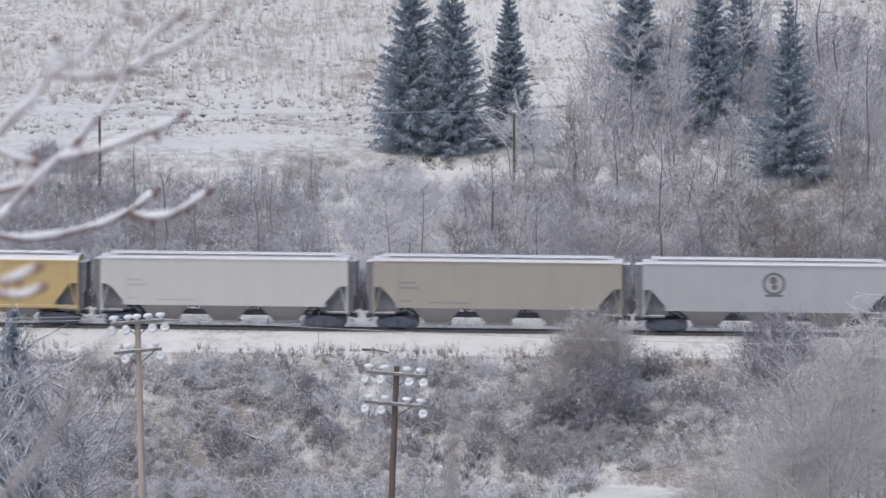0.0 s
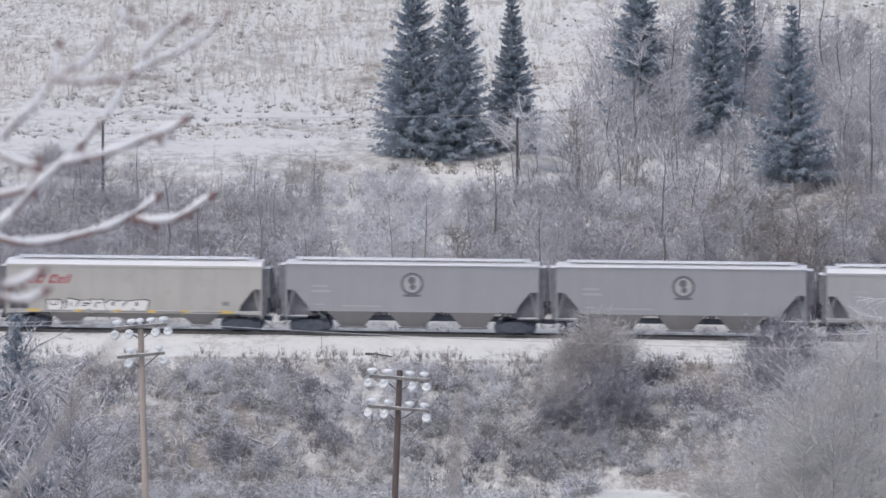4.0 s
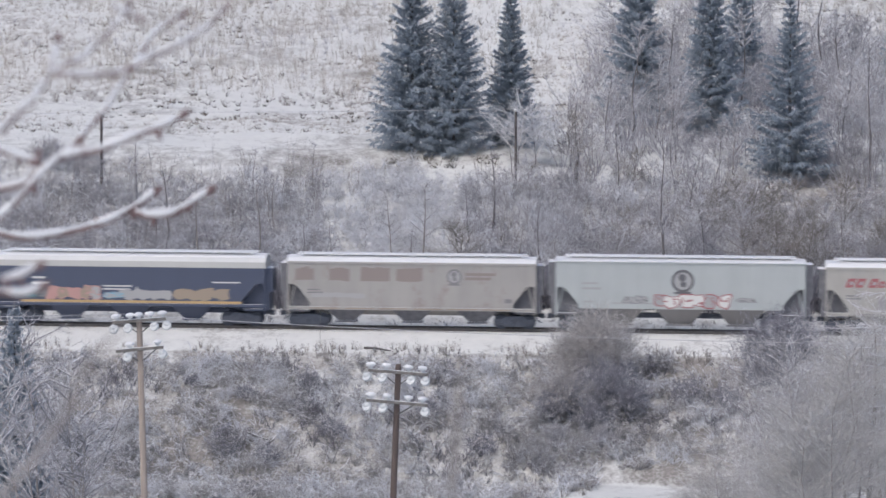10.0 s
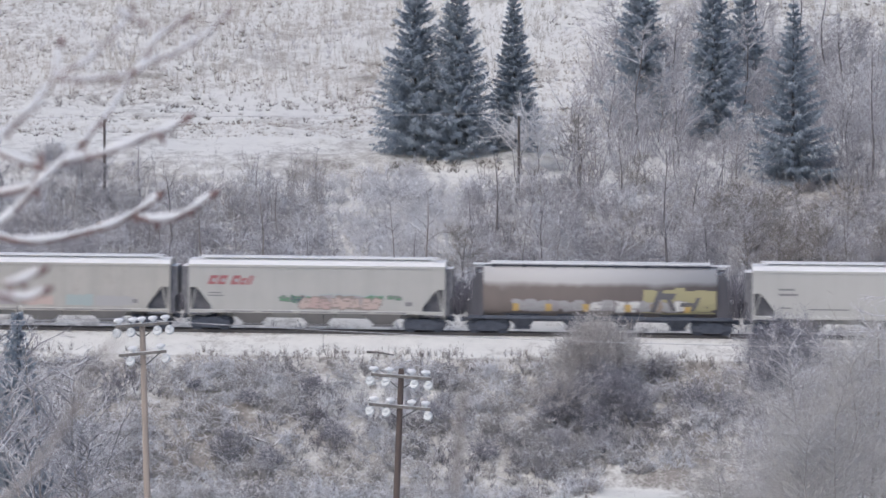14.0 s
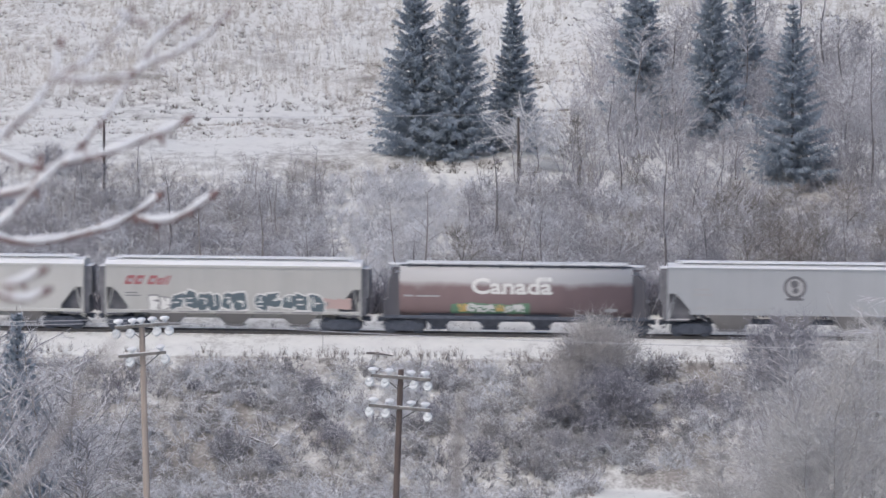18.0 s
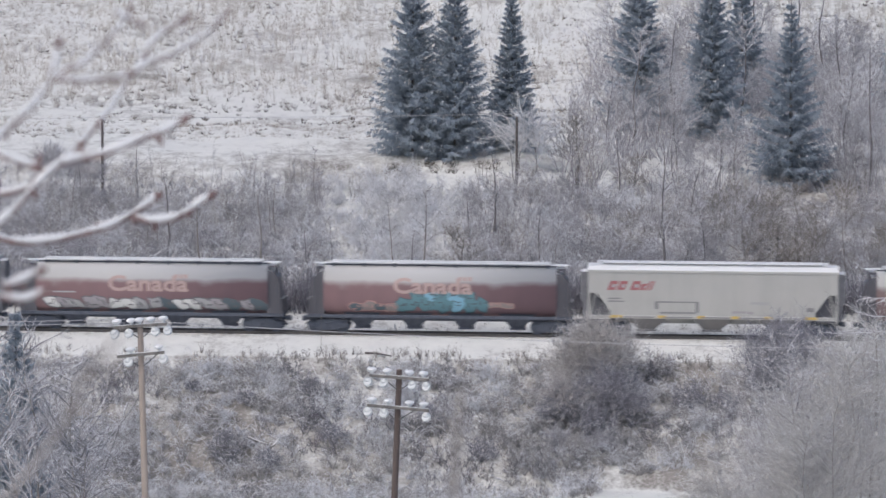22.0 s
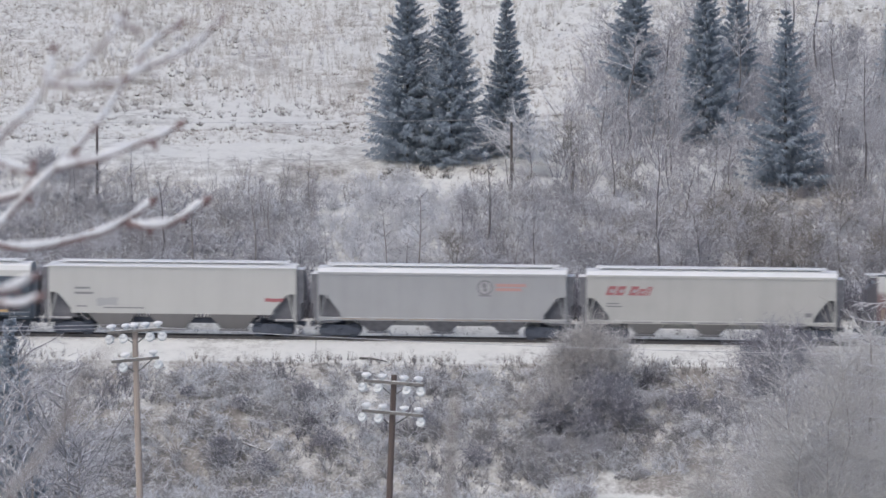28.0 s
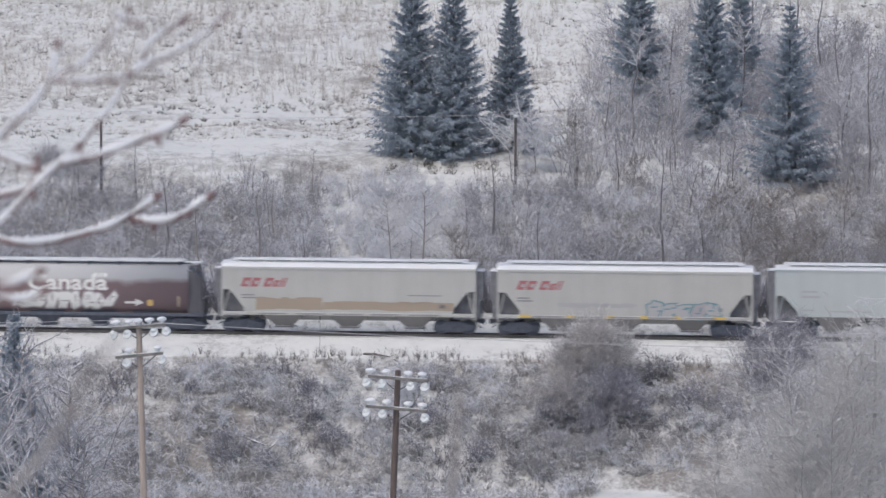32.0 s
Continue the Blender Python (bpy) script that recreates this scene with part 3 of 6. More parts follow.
def make_roof(ln, eave, big):
    h = ln / 2
    bm = bmesh.new()
    if big:
        out = [(1.57, eave), (1.52, eave + 0.38), (1.30, eave + 0.66), (0.7, eave + 0.84), (-0.7, eave + 0.84), (-1.30, eave + 0.66), (-1.52, eave + 0.38), (-1.57, eave)]
    elif eave < 4.2:
        out = [(1.60, eave), (1.58, eave + 0.14), (1.24, eave + 0.38), (0.7, eave + 0.44), (-0.7, eave + 0.44), (-1.24, eave + 0.38), (-1.58, eave + 0.14), (-1.60, eave)]
    else:
        out = [(1.60, eave), (1.60, eave + 0.08), (0.7, eave + 0.24), (-0.7, eave + 0.24), (-1.60, eave + 0.08), (-1.60, eave)]
    prism(bm, out, -h - 0.03, h + 0.03, "x")
    return bm


def make_walkway(ln, z):
    bm = bmesh.new()
    h = ln / 2 - 0.55
    box(bm, -h, h, -0.95, -0.45, z + 0.10, z + 0.15, 0.01)
    box(bm, -h, h, 0.45, 0.95, z + 0.10, z + 0.15, 0.01)
    n = 9
    for i in range(n):
        x = -h + 0.4 + i * (2 * h - 0.8) / (n - 1)
        for y in (-0.9, 0.9):
            box(bm, x - 0.03, x + 0.03, y - 0.03, y + 0.03, z - 0.15, z + 0.10)
    return bm


def make_hatch(w, z):
    bm = bmesh.new()
    box(bm, -w / 2 + 0.06, w / 2 - 0.06, -0.36, 0.36, z - 0.05, z + 0.17, 0.05)
    return bm


def make_bay(top, bottom, z0, z1, wide):
    """One discharge bay: a funnel with its gate."""
    bm = bmesh.new()
    lo = [bm.verts.new((x, y, z0)) for x, y in ((-bottom, -0.55), (bottom, -0.55), (bottom, 0.55), (-bottom, 0.55))]
    hi = [bm.verts.new((x, y, z1)) for x, y in ((-top, -wide), (top, -wide), (top, wide), (-top, wide))]
    bm.faces.new(lo[::-1])
    bm.faces.new(hi)
    for i in range(4):
        bm.faces.new((lo[i], lo[(i + 1) % 4], hi[(i + 1) % 4], hi[i]))
    box(bm, -bottom - 0.15, bottom + 0.15, -0.62, 0.62, z0 - 0.1, z0 + 0.02, 0.01)
    return bm


def make_sill(ln, z):
    bm = bmesh.new()
    box(bm, -ln / 2, ln / 2, -0.2, 0.2, 0.78, 1.12, 0.02)
    for y in (-1.5, 1.5):
        box(bm, -ln / 2, ln / 2, y - 0.075, y + 0.075, z - 0.16, z + 0.03, 0.01)
    return bm


def make_centre(ln):
    bm = bmesh.new()
    box(bm, -ln / 2, ln / 2, -0.2, 0.2, 0.78, 1.12, 0.02)
    return bm


def make_end(ln, sill):
    """End platform, slope sheet, corner posts and brace at one end (towards +x)."""
    h = ln / 2
    bm = bmesh.new()
    prism(bm, [(h - 0.32, 2.80), (h - 0.40, 2.80), (h - 2.6, 1.0), (h - 2.5, 1.0)], -1.4, 1.4, "y")
    box(bm, h - 1.4, h, -1.45, 1.45, 1.02, 1.14, 0.01)
    # Two plates close the view through the end, so the corner stays dark.
    for y in (-0.9, 0.9):
        prism(bm, [(h - 0.14, 1.1), (h - 0.14, 2.79), (h - 0.45, 2.79), (h - 1.9, 1.1)], y - 0.02, y + 0.02, "y")
    return bm


def make_gap_block(ln, eave):
    """A narrower stepped block above the platform, added to darken the gap between wagons."""
    h = ln / 2
    bm = bmesh.new()
    prism(bm, [(h - 0.03, 1.05), (h + 0.3, 1.05), (h + 0.3, 2.2), (h + 0.48, 2.3), (h + 0.48, eave - 0.02), (h - 0.03, eave - 0.02)], -1.15, 1.15, "y")
    return bm


def make_post(ln, sill):
    h = ln / 2
    bm = bmesh.new()
    box(bm, h - 0.12, h, -0.05, 0.05, 1.02, 2.82, 0.01)
    prism(bm, [(h - 0.12, 1.05), (h - 0.04, 1.05), (h - 0.48, 2.82), (h - 0.56, 2.82)], -0.03, 0.03, "y")
    return bm


def make_brake():
    bm = bmesh.new()
    disc(bm, 0.26, 0.05, pose(0, 0, 0, 0, 90), 16)
    box(bm, -0.3, 0.0, -0.2, 0.2, -0.25, 0.2, 0.03)
    disc(bm, 0.16, 0.9, pose(-0.7, 0.1, -0.7, 90), 12)
    return bm


def covered_hopper(ln, colour, kind):
    car = new("hopper_wagon")
    mat = PAINTS[colour]
    big = kind == "big"
    eave = {"smooth": 4.40, "sill": 4.14, "big": 3.78}[kind]
    sill = {"smooth": 1.46, "sill": 1.34, "big": 1.42}[kind]
    part("body", shared(("body", round(ln, 1), kind), lambda: make_body(ln, eave, sill)), mat, car)
    part("roof", shared(("roof", round(ln, 1), kind), lambda: make_roof(ln, eave, big)), mat if not big else PAINTS["cream"], car, "snow-covered roof")
    top = eave + {"big": 0.84, "sill": 0.44, "smooth": 0.24}[kind]
    part("walkway", shared(("walkway", round(ln, 1), kind), lambda: make_walkway(ln, top)), M_SNOW, car, "snow-covered roof walkway")
    w = (ln - 1.8) / 6
    for i in range(6):
        part("roof_hatch", shared(("roof_hatch", round(ln, 1), kind), lambda: make_hatch(w, top)), PAINTS["silver"], car, m=pose((i - 2.5) * w, 0, 0))
    # Bays darker than the body: shade below the wagon is put into their paint.
    under = M_END if colour in ("silver", "rusty") else mat if kind == "big" else PAINTS["taupe"]
    n = 3
    pitch = {"smooth": 3.9, "sill": 4.22, "big": (ln - 5.6) / 3}[kind]
    for i in range(n):
        x = (i - 1) * pitch
        if kind == "smooth":
            bay = shared(("bay", round(ln, 1), kind), lambda: make_bay(pitch / 2 - 0.38, pitch / 2 - 1.2, 0.42, sill + 0.01, 1.5))
        else:
            bay = shared(("bay", round(ln, 1), kind), lambda: make_bay(min(1.5, pitch / 2 - 0.1), 0.5, 0.40, sill + 0.01, 1.35))
        part("discharge_bay", bay, under, car, m=pose(x, 0, 0))
    if kind == "smooth":
        part("centre_sill", shared(("centre_sill", round(ln, 1)), lambda: make_centre(ln)), M_STEEL, car)
    else:
        part("side_sill", shared(("side_sill", round(ln, 1), kind), lambda: make_sill(ln, sill)), mat, car)
    for s in (-1, 1):
        turn = pose(0, 0, 0, 0, 0, 0 if s > 0 else 180)
        part("end_platform", shared(("end_platform", round(ln, 1), kind), lambda: make_end(ln, sill)), mat if big else M_END, car, "open end platform with shade in its grey", turn)
        part("gap_block", shared(("gap_block", round(ln, 1), kind), lambda: make_gap_block(ln, eave)), mat if big else M_END, car, "grey end block added to darken the gap", turn)
        part("corner_post", shared(("corner_post", round(ln, 1), kind), lambda: make_post(ln, sill)), mat, car, m=turn @ pose(0, -1.5, 0))
        part("corner_post", shared(("corner_post", round(ln, 1), kind), lambda: make_post(ln, sill)), mat, car, m=turn @ pose(0, 1.5, 0))
    part("brake_gear", shared(("brake_gear",), make_brake), M_STEEL, car, m=pose(ln / 2 - 0.05, -0.4, 2.3))
    ends(car, ln, mat, eave - 0.1, 0.05)
    for s in (-1, 1):
        bogie(car, s * (ln / 2 - (1.38 if kind == "sill" else 1.55)))
    return car


def make_barrel(ln):
    h = ln / 2
    bm = bmesh.new()
    out = []
    for i in range(64):
        a = 2 * math.pi * i / 64
        c, s = math.cos(a), math.sin(a)
        out.append((math.copysign(abs(c) ** (2 / 2.8), c) * 1.56, 2.72 + math.copysign(abs(s) ** (2 / 2.8), s) * 1.66))
    prism(bm, out, -h, h, "x")
    for f in bm.faces:
        f.smooth = len(f.verts) == 4
    return bm


def make_under(ln):
    bm = bmesh.new()
    h = ln / 2 + 1.05
    for y in (-1.34, 1.34):
        box(bm, -h, h, y - 0.07, y + 0.07, 0.98, 1.20, 0.02)
    box(bm, -h, h, -0.2, 0.2, 0.75, 1.12, 0.02)
    for s in (-1, 1):
        box(bm, min(s * h, s * (h - 1.1)), max(s * h, s * (h - 1.1)), -1.5, 1.5, 1.0, 1.1, 0.01)
    return bm


def make_cage(ln):
    """End slope sheet, widened to a solid block, and uprights of a round-sided wagon (towards +x)."""
    h = ln / 2
    bm = bmesh.new()
    prism(bm, [(h - 0.02, 4.0), (h + 0.5, 4.2), (h + 0.5, 4.28), (h - 0.02, 4.28)], -0.9, 0.9, "y")
    # This block stands in for the dark shade inside the end frame.
    prism(bm, [(h - 0.05, 4.0), (h + 0.30, 3.9), (h + 0.72, 3.5), (h + 0.80, 1.9), (h + 0.80, 1.1), (h - 0.05, 1.1)], -1.30, 1.30, "y")
    for y in (-1.35, -0.6, 0.6, 1.35):
        box(bm, h + 0.92, h + 1.0, y - 0.04, y + 0.04, 1.05, 2.15, 0.01)
        box(bm, h + 0.42, h + 0.5, y - 0.035, y + 0.035, 1.05, 4.25, 0.01)
    box(bm, h + 0.92, h + 1.0, -1.4, 1.4, 2.1, 2.16)
    return bm


def make_stand(ln):
    bm = bmesh.new()
    h = ln / 2
    for i in range(8):
        x = -h + 0.6 + i * (2 * h - 1.2) / 7
        box(bm, x - 0.04, x + 0.04, -0.9, 0.9, 4.15, 4.50)
    box(bm, -h, h, -0.62, -0.55, 4.30, 4.42)
    return bm


def make_board(ln):
    bm = bmesh.new()
    h = ln / 2
    for y in (-0.7, 0.7):
        box(bm, -h + 0.4, h - 0.4, y - 0.26, y + 0.26, 4.50, 4.57, 0.02)
    for s in (-1, 1):
        box(bm, min(s * (h - 0.4), s * (h + 0.75)), max(s * (h - 0.4), s * (h + 0.75)), -0.5, 0.5, 4.40, 4.45, 0.01)
    return bm


def round_hopper(ln, colour):
    car = new("round_hopper_wagon")
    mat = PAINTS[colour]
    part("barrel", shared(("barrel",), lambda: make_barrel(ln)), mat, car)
    part("walkway", shared(("round_walkway",), lambda: make_board(ln)), M_SNOW, car, "snow-covered roof walkway")
    part("walkway_stand", shared(("walkway_stand",), lambda: make_stand(ln)), M_STEEL, car)
    part("underframe", shared(("underframe",), lambda: make_under(ln)), M_STEEL, car)
    for i in range(4):
        part("discharge_bay", shared(("round_bay",), lambda: make_bay(1.18, 0.36, 0.36, 1.32, 1.3)), M_STEEL, car, m=pose(-5.0 + i * 3.33, 0, 0))
    for s in (-1, 1):
        part("end_cage", shared(("end_cage",), lambda: make_cage(ln)), PAINTS["umber"], car, "dark end frame filled solid for its shade", pose(0, 0, 0, 0, 0, 0 if s > 0 else 180))
        bogie(car, s * (ln / 2 - 0.32))
    part("brake_gear", shared(("brake_gear",), make_brake), M_STEEL, car, m=pose(ln / 2 + 0.6, -0.5, 2.0))
    ends(car, ln, PAINTS["umber"], 4.2, 0.98)
    return car


# the wagons in order: left end of the body along the track at the start, kind, colour, label
TRAIN = [
    (-39.4, "sill", "yellow", "yellow covered hopper wagon with snow on its roof"),
    (-21.94, "smooth", "cream", "cream covered hopper wagon with a snowy roof"),
    (-4.33, "smooth", "tan", "tan-grey covered hopper wagon with faint stencils"),
    (12.98, "smooth", "pale", "pale blue-grey hopper wagon with a round emblem"),
    (30.29, "sill", "stained", "ivory hopper wagon with white tag and red word"),
    (48.38, "smooth", "grey", "mid-grey covered hopper wagon with a round emblem"),
    (65.79, "smooth", "grey", "mid-grey covered hopper wagon with a round emblem"),
    (83.11, "sill", "silver", "silver-grey hopper wagon with small emblem and orange letters"),
    (100.45, "sill", "ivory", "ivory hopper wagon with yellow and blue graffiti"),
    (117.71, "big", "navy", "long navy hopper wagon with yellow stripe and graffiti"),
    (136.65, "sill", "rusty", "grey hopper wagon with rusty ghost lettering"),
    (153.91, "smooth", "mint", "pale green-grey hopper wagon with emblem and red graffiti"),
    (171.20, "sill", "stained", "stained ivory hopper wagon with red word and patches"),
    (188.96, "sill", "ivory", "ivory hopper wagon with red and green graffiti"),
    (207.96, "cyl", "dun", "round-sided dun brown hopper wagon with silver graffiti"),
    (225.21, "sill", "cream", "plain cream covered hopper wagon with a snowy roof"),
    (242.62, "sill", "ivory", "ivory hopper wagon with dark teal graffiti letters"),
    (261.61, "cyl", "brown", "round-sided brown hopper wagon with white country name"),
    (278.83, "smooth", "pale", "pale grey hopper wagon with a round emblem"),
    (297.37, "cyl", "maroon", "round-sided red-brown hopper wagon with black-white graffiti"),
    (315.99, "cyl", "maroon", "round-sided red-brown hopper wagon with teal graffiti"),
    (333.01, "sill", "ivory", "ivory hopper wagon with red word and yellow reflectors"),
    (351.47, "cyl", "brown", "clean round-sided brown hopper wagon with country name"),
    (368.94, "big", "teal", "long dark teal hopper wagon with a yellow stripe"),
    (387.57, "smooth", "cream", "cream hopper wagon with a small red splash"),
    (404.98, "sill", "silver", "silver-grey hopper wagon with emblem and faded red letters"),
    (422.25, "sill", "ivory", "clean ivory hopper wagon with red word"),
    (440.87, "cyl", "brown", "round-sided brown hopper wagon with white graffiti"),
    (458.02, "sill", "ivory", "ivory hopper wagon with a tan overpainted band"),
    (475.78, "sill", "ivory", "ivory hopper wagon with teal graffiti and reflectors"),
    (493.59, "smooth", "mint", "pale blue-grey covered hopper wagon with snowy roof"),
]
LENGTHS = {4: 16.55, 9: 17.5, 12: 16.55, 13: 16.55, 16: 16.55, 23: 17.4, 28: 16.4, 29: 16.4}
CARS = []
for i, (left, kind, colour, label) in enumerate(TRAIN):
    ln = 15.0 if kind == "cyl" else LENGTHS.get(i, 16.0 if i != 5 else 16.3)
    car = round_hopper(ln, colour) if kind == "cyl" else covered_hopper(ln, colour, kind)
    tagged(car, label, "hopper wagon", "wagons of the grain train")
    CARS.append((car, left + ln / 2, kind, ln))


def at_car(i):
    car, _, kind, ln = CARS[i]
    return car, kind, -ln / 2


for i in (3, 5, 6, 11, 18):
    car, kind, o = at_car(i)
    emblem(car, kind, o + (8.4 if i == 3 else 8.15), 3.28, 0.74)
for i in (7, 10, 25):
    car, kind, o = at_car(i)
    emblem(car, kind, o + 10.75, 3.38, 0.5, "grey")
    ink = {7: "ochre", 10: "rust", 25: "rose"}[i]
    decal(car, "faded_lettering", kind, [(rect(o + 11.45, o + 13.4, 3.46, 3.64), 0, 0), (rect(o + 11.45, o + 13.1, 3.18, 3.36), 0, 0)], [ink], label="faded word shapes")
for i in (4, 8, 12, 13, 16, 21, 26, 28, 29):
    car, kind, o = at_car(i)
    wordmark(car, kind, o + 1.22, 3.0 if i != 4 else 3.05)
for i in (1, 2, 3, 5, 6, 15, 18, 24, 30, 7, 11):
    car, kind, o = at_car(i)
    stencils(car, kind, [(o + 1.7, o + 2.7, 3.02, 3.14), (o + 1.7, o + 2.9, 2.68, 2.82), (o + 1.8, o + 2.5, 1.86, 1.94), (o + 3.6, o + 6.2, 1.78, 1.86)], "grey" if i in (2, 24, 15) else "mid")
for i in (4, 8, 12, 13, 16, 21, 26, 28, 29, 10):
    car, kind, o = at_car(i)
    stencils(car, kind, [(o + 1.3, o + 2.1, 2.42, 2.50), (o + 1.3, o + 2.3, 2.24, 2.32), (o + 14.0, o + 14.45, 1.72, 1.98)], "grey")
for i in (4, 21, 29):
    car, kind, o = at_car(i)
    reflectors(car, kind, [(o + 1.4, 0.8), (o + 4.5, 0.5), (o + 7.0, 0.5), (o + 9.2, 0.5), (o + 11.3, 0.5), (o + 13.8, 0.9)], 1.24)
for i in (4, 8, 12, 13, 16, 21, 26, 28, 29):
    car, kind, o = at_car(i)
    slots = [o + 2.3 + 2.45 * k for k in range(5)]
    decal(car, "sill_slots", kind, [(rect(x, x + 1.95, 1.25, 1.31), 0, 0) for x in slots], ["grey"], 0.034, "dark slots along the side sill")
    if i == 8:
        reflectors(car, kind, [(x - 0.45, 0.4) for x in slots[::2]], 1.24)
for i in (7, 10, 25):
    car, kind, o = at_car(i)
    decal(car, "sill_stripe", kind, [(rect(o + 1.5 + 2.2 * k, o + 3.4 + 2.2 * k, 1.25, 1.31), 0, 0) for k in range(6)], ["ochre"], 0.034, "thin yellowish stripe along the sill")

car, kind, o = at_car(4)
graffiti(car, kind, o + 2.7, o + 9.2, 1.20, 2.10, ["white"], "black", 41, 7)
car, kind, o = at_car(8)
graffiti(car, kind, o + 3.9, o + 7.4, 1.50, 2.35, ["yellow"], "mid", 81, 4)
decal(car, "graffiti_panel", kind, [(rect(o + 9.0, o + 12.3, 1.42, 2.35), 0, 0)], ["blue"], label="sky blue sprayed panel")
graffiti(car, kind, o + 9.1, o + 12.2, 1.50, 2.30, ["blue"], "teal", 82, 4)
graffiti(car, kind, o + 12.4, o + 14.6, 1.45, 2.30, ["mid"], "white", 83, 3)
outline(car, kind, [(o + 6.0, o + 7.6, 2.55, 2.68), (o + 7.4, o + 7.6, 1.9, 2.6), (o + 1.9, o + 2.05, 1.5, 2.55), (o + 1.9, o + 4.2, 2.50, 2.58), (o + 8.6, o + 8.8, 1.6, 2.68), (o + 8.6, o + 13.4, 2.48, 2.60)])
for i in (9, 23):
    car, kind, o = at_car(i)
    decal(car, "side_stripe", kind, [(rect(o + 1.7, o + 16.0, 1.46, 1.62), 0, 2)], ["stripe"], label="yellow stripe along the lower side")
    stencils(car, kind, [(o + 2.4, o + 3.3, 2.98, 3.10), (o + 2.4, o + 3.5, 2.62, 2.76), (o + 2.4, o + 3.2, 2.26, 2.36), (o + 7.0, o + 8.9, 2.50, 2.58), (o + 7.0, o + 8.8, 2.30, 2.38), (o + 14.1, o + 15.9, 2.80, 2.88)], "lilac" if i == 23 else "white")
car, kind, o = at_car(9)
graffiti(car, kind, o + 1.2, o + 3.4, 1.70, 2.35, ["teal", "grey"], "deep", 91, 3)
graffiti(car, kind, o + 3.4, o + 6.9, 1.62, 2.50, ["rose", "ochre", "mid"], "rose", 92, 5)
graffiti(car, kind, o + 7.0, o + 8.4, 1.70, 2.20, ["mid", "grey"], "blue", 93, 2)
graffiti(car, kind, o + 8.2, o + 11.5, 1.64, 2.40, ["mid"], "mid", 94, 5)
graffiti(car, kind, o + 11.5, o + 15.1, 1.64, 2.45, ["ochre"], "ochre", 95, 4)
car, kind, o = at_car(23)
graffiti(car, kind, o + 4.2, o + 5.2, 1.70, 2.3, ["mid"], "grey", 231, 2)
graffiti(car, kind, o + 7.0, o + 15.0, 1.66, 1.95, ["grey", "lilac"], "deep", 232, 9)
car, kind, o = at_car(10)
for a, b in ((0.5, 1.7), (2.7, 4.0), (4.7, 6.6), (7.0, 8.7)):
    smear(car, kind, o + a, o + b, 3.0, 3.95, "rust", int(a * 10), 4, "ghost_letter", "rusty ghost of a removed letter")
smear(car, kind, o + 1.5, o + 5.0, 1.9, 2.3, "mid", 5)
car, kind, o = at_car(11)
graffiti(car, kind, o + 6.3, o + 11.2, 1.50, 2.50, ["white", "mid"], "red", 111, 6)
graffiti(car, kind, o + 4.4, o + 5.9, 1.80, 2.30, ["mid"], "grey", 112, 3)
graffiti(car, kind, o + 11.7, o + 12.8, 1.90, 2.25, ["mid"], "grey", 113, 2)
car, kind, o = at_car(12)
smear(car, kind, o + 3.3, o + 6.6, 1.5, 2.45, "lilac", 1)
smear(car, kind, o + 6.9, o + 9.0, 1.5, 2.2, "pale_rose", 2)
smear(car, kind, o + 9.8, o + 11.6, 1.5, 2.3, "pale_teal", 3)
smear(car, kind, o + 11.7, o + 14.2, 1.5, 2.2, "mid", 4)
car, kind, o = at_car(13)
smear(car, kind, o + 7.4, o + 12.2, 1.42, 1.95, "rust", 130, 6, "graffiti_base", "dull sprayed base under the letters")
graffiti(car, kind, o + 7.0, o + 12.6, 1.62, 2.46, ["green", "rust", "lilac"], "pale_teal", 135, 9, inner=False)
graffiti(car, kind, o + 7.2, o + 12.4, 1.45, 2.32, ["pale_rose", "dim", "pale_rose"], "rust", 131, 8, lift=0.02)
graffiti(car, kind, o + 6.6, o + 7.4, 1.8, 2.35, ["deep"], "green", 134, 2)
graffiti(car, kind, o + 5.9, o + 6.7, 1.9, 2.3, ["green"], "grey", 132, 2)
graffiti(car, kind, o + 12.9, o + 13.7, 2.1, 2.4, ["green"], "grey", 133, 2)
car, kind, o = at_car(14)
graffiti(car, kind, o + 2.0, o + 6.4, 1.42, 2.35, ["mid", "lilac", "mid"], "lilac", 141, 6)
graffiti(car, kind, o + 6.9, o + 13.0, 1.42, 2.30, ["mid", "white", "ochre"], "lilac", 142, 8)
smear(car, kind, o + 10.2, o + 14.95, 1.36, 3.15, "straw", 143, 7)
for x, w, z0, z1, lean in ((10.7, 0.35, 1.5, 2.9, 0.5), (11.3, 0.9, 2.35, 2.75, 0.2), (12.1, 0.3, 1.6, 2.7, -0.5), (12.6, 0.8, 1.9, 2.15, 0.1), (13.3, 0.25, 1.6, 2.5, 0.4)):
    decal(car, "sprayed_stroke", kind, [(rect(o + x, o + x + w, z0, z1, lean), 0, 4)], ["coal"], label="dark sprayed stroke")
for x in (1.9, 4.0, 6.4, 9.1, 12.9):
    decal(car, "yellow_mark", kind, [(rect(o + x, o + x + 0.4, 1.5, 2.0), 0, 4)], ["yellow"])
car, kind, o = at_car(16)
graffiti(car, kind, o + 2.8, o + 4.2, 1.30, 2.35, ["rose", "white"], "grey", 161, 2)
graffiti(car, kind, o + 4.3, o + 9.2, 1.28, 2.62, ["deep"], "white", 162, 6)
graffiti(car, kind, o + 9.6, o + 14.1, 1.28, 2.60, ["deep", "teal"], "white", 163, 5)
smear(car, kind, o + 14.0, o + 15.9, 1.5, 2.25, "dim", 164, 6)
car, kind, o = at_car(17)
country(car, o + 4.65, o + 9.85)
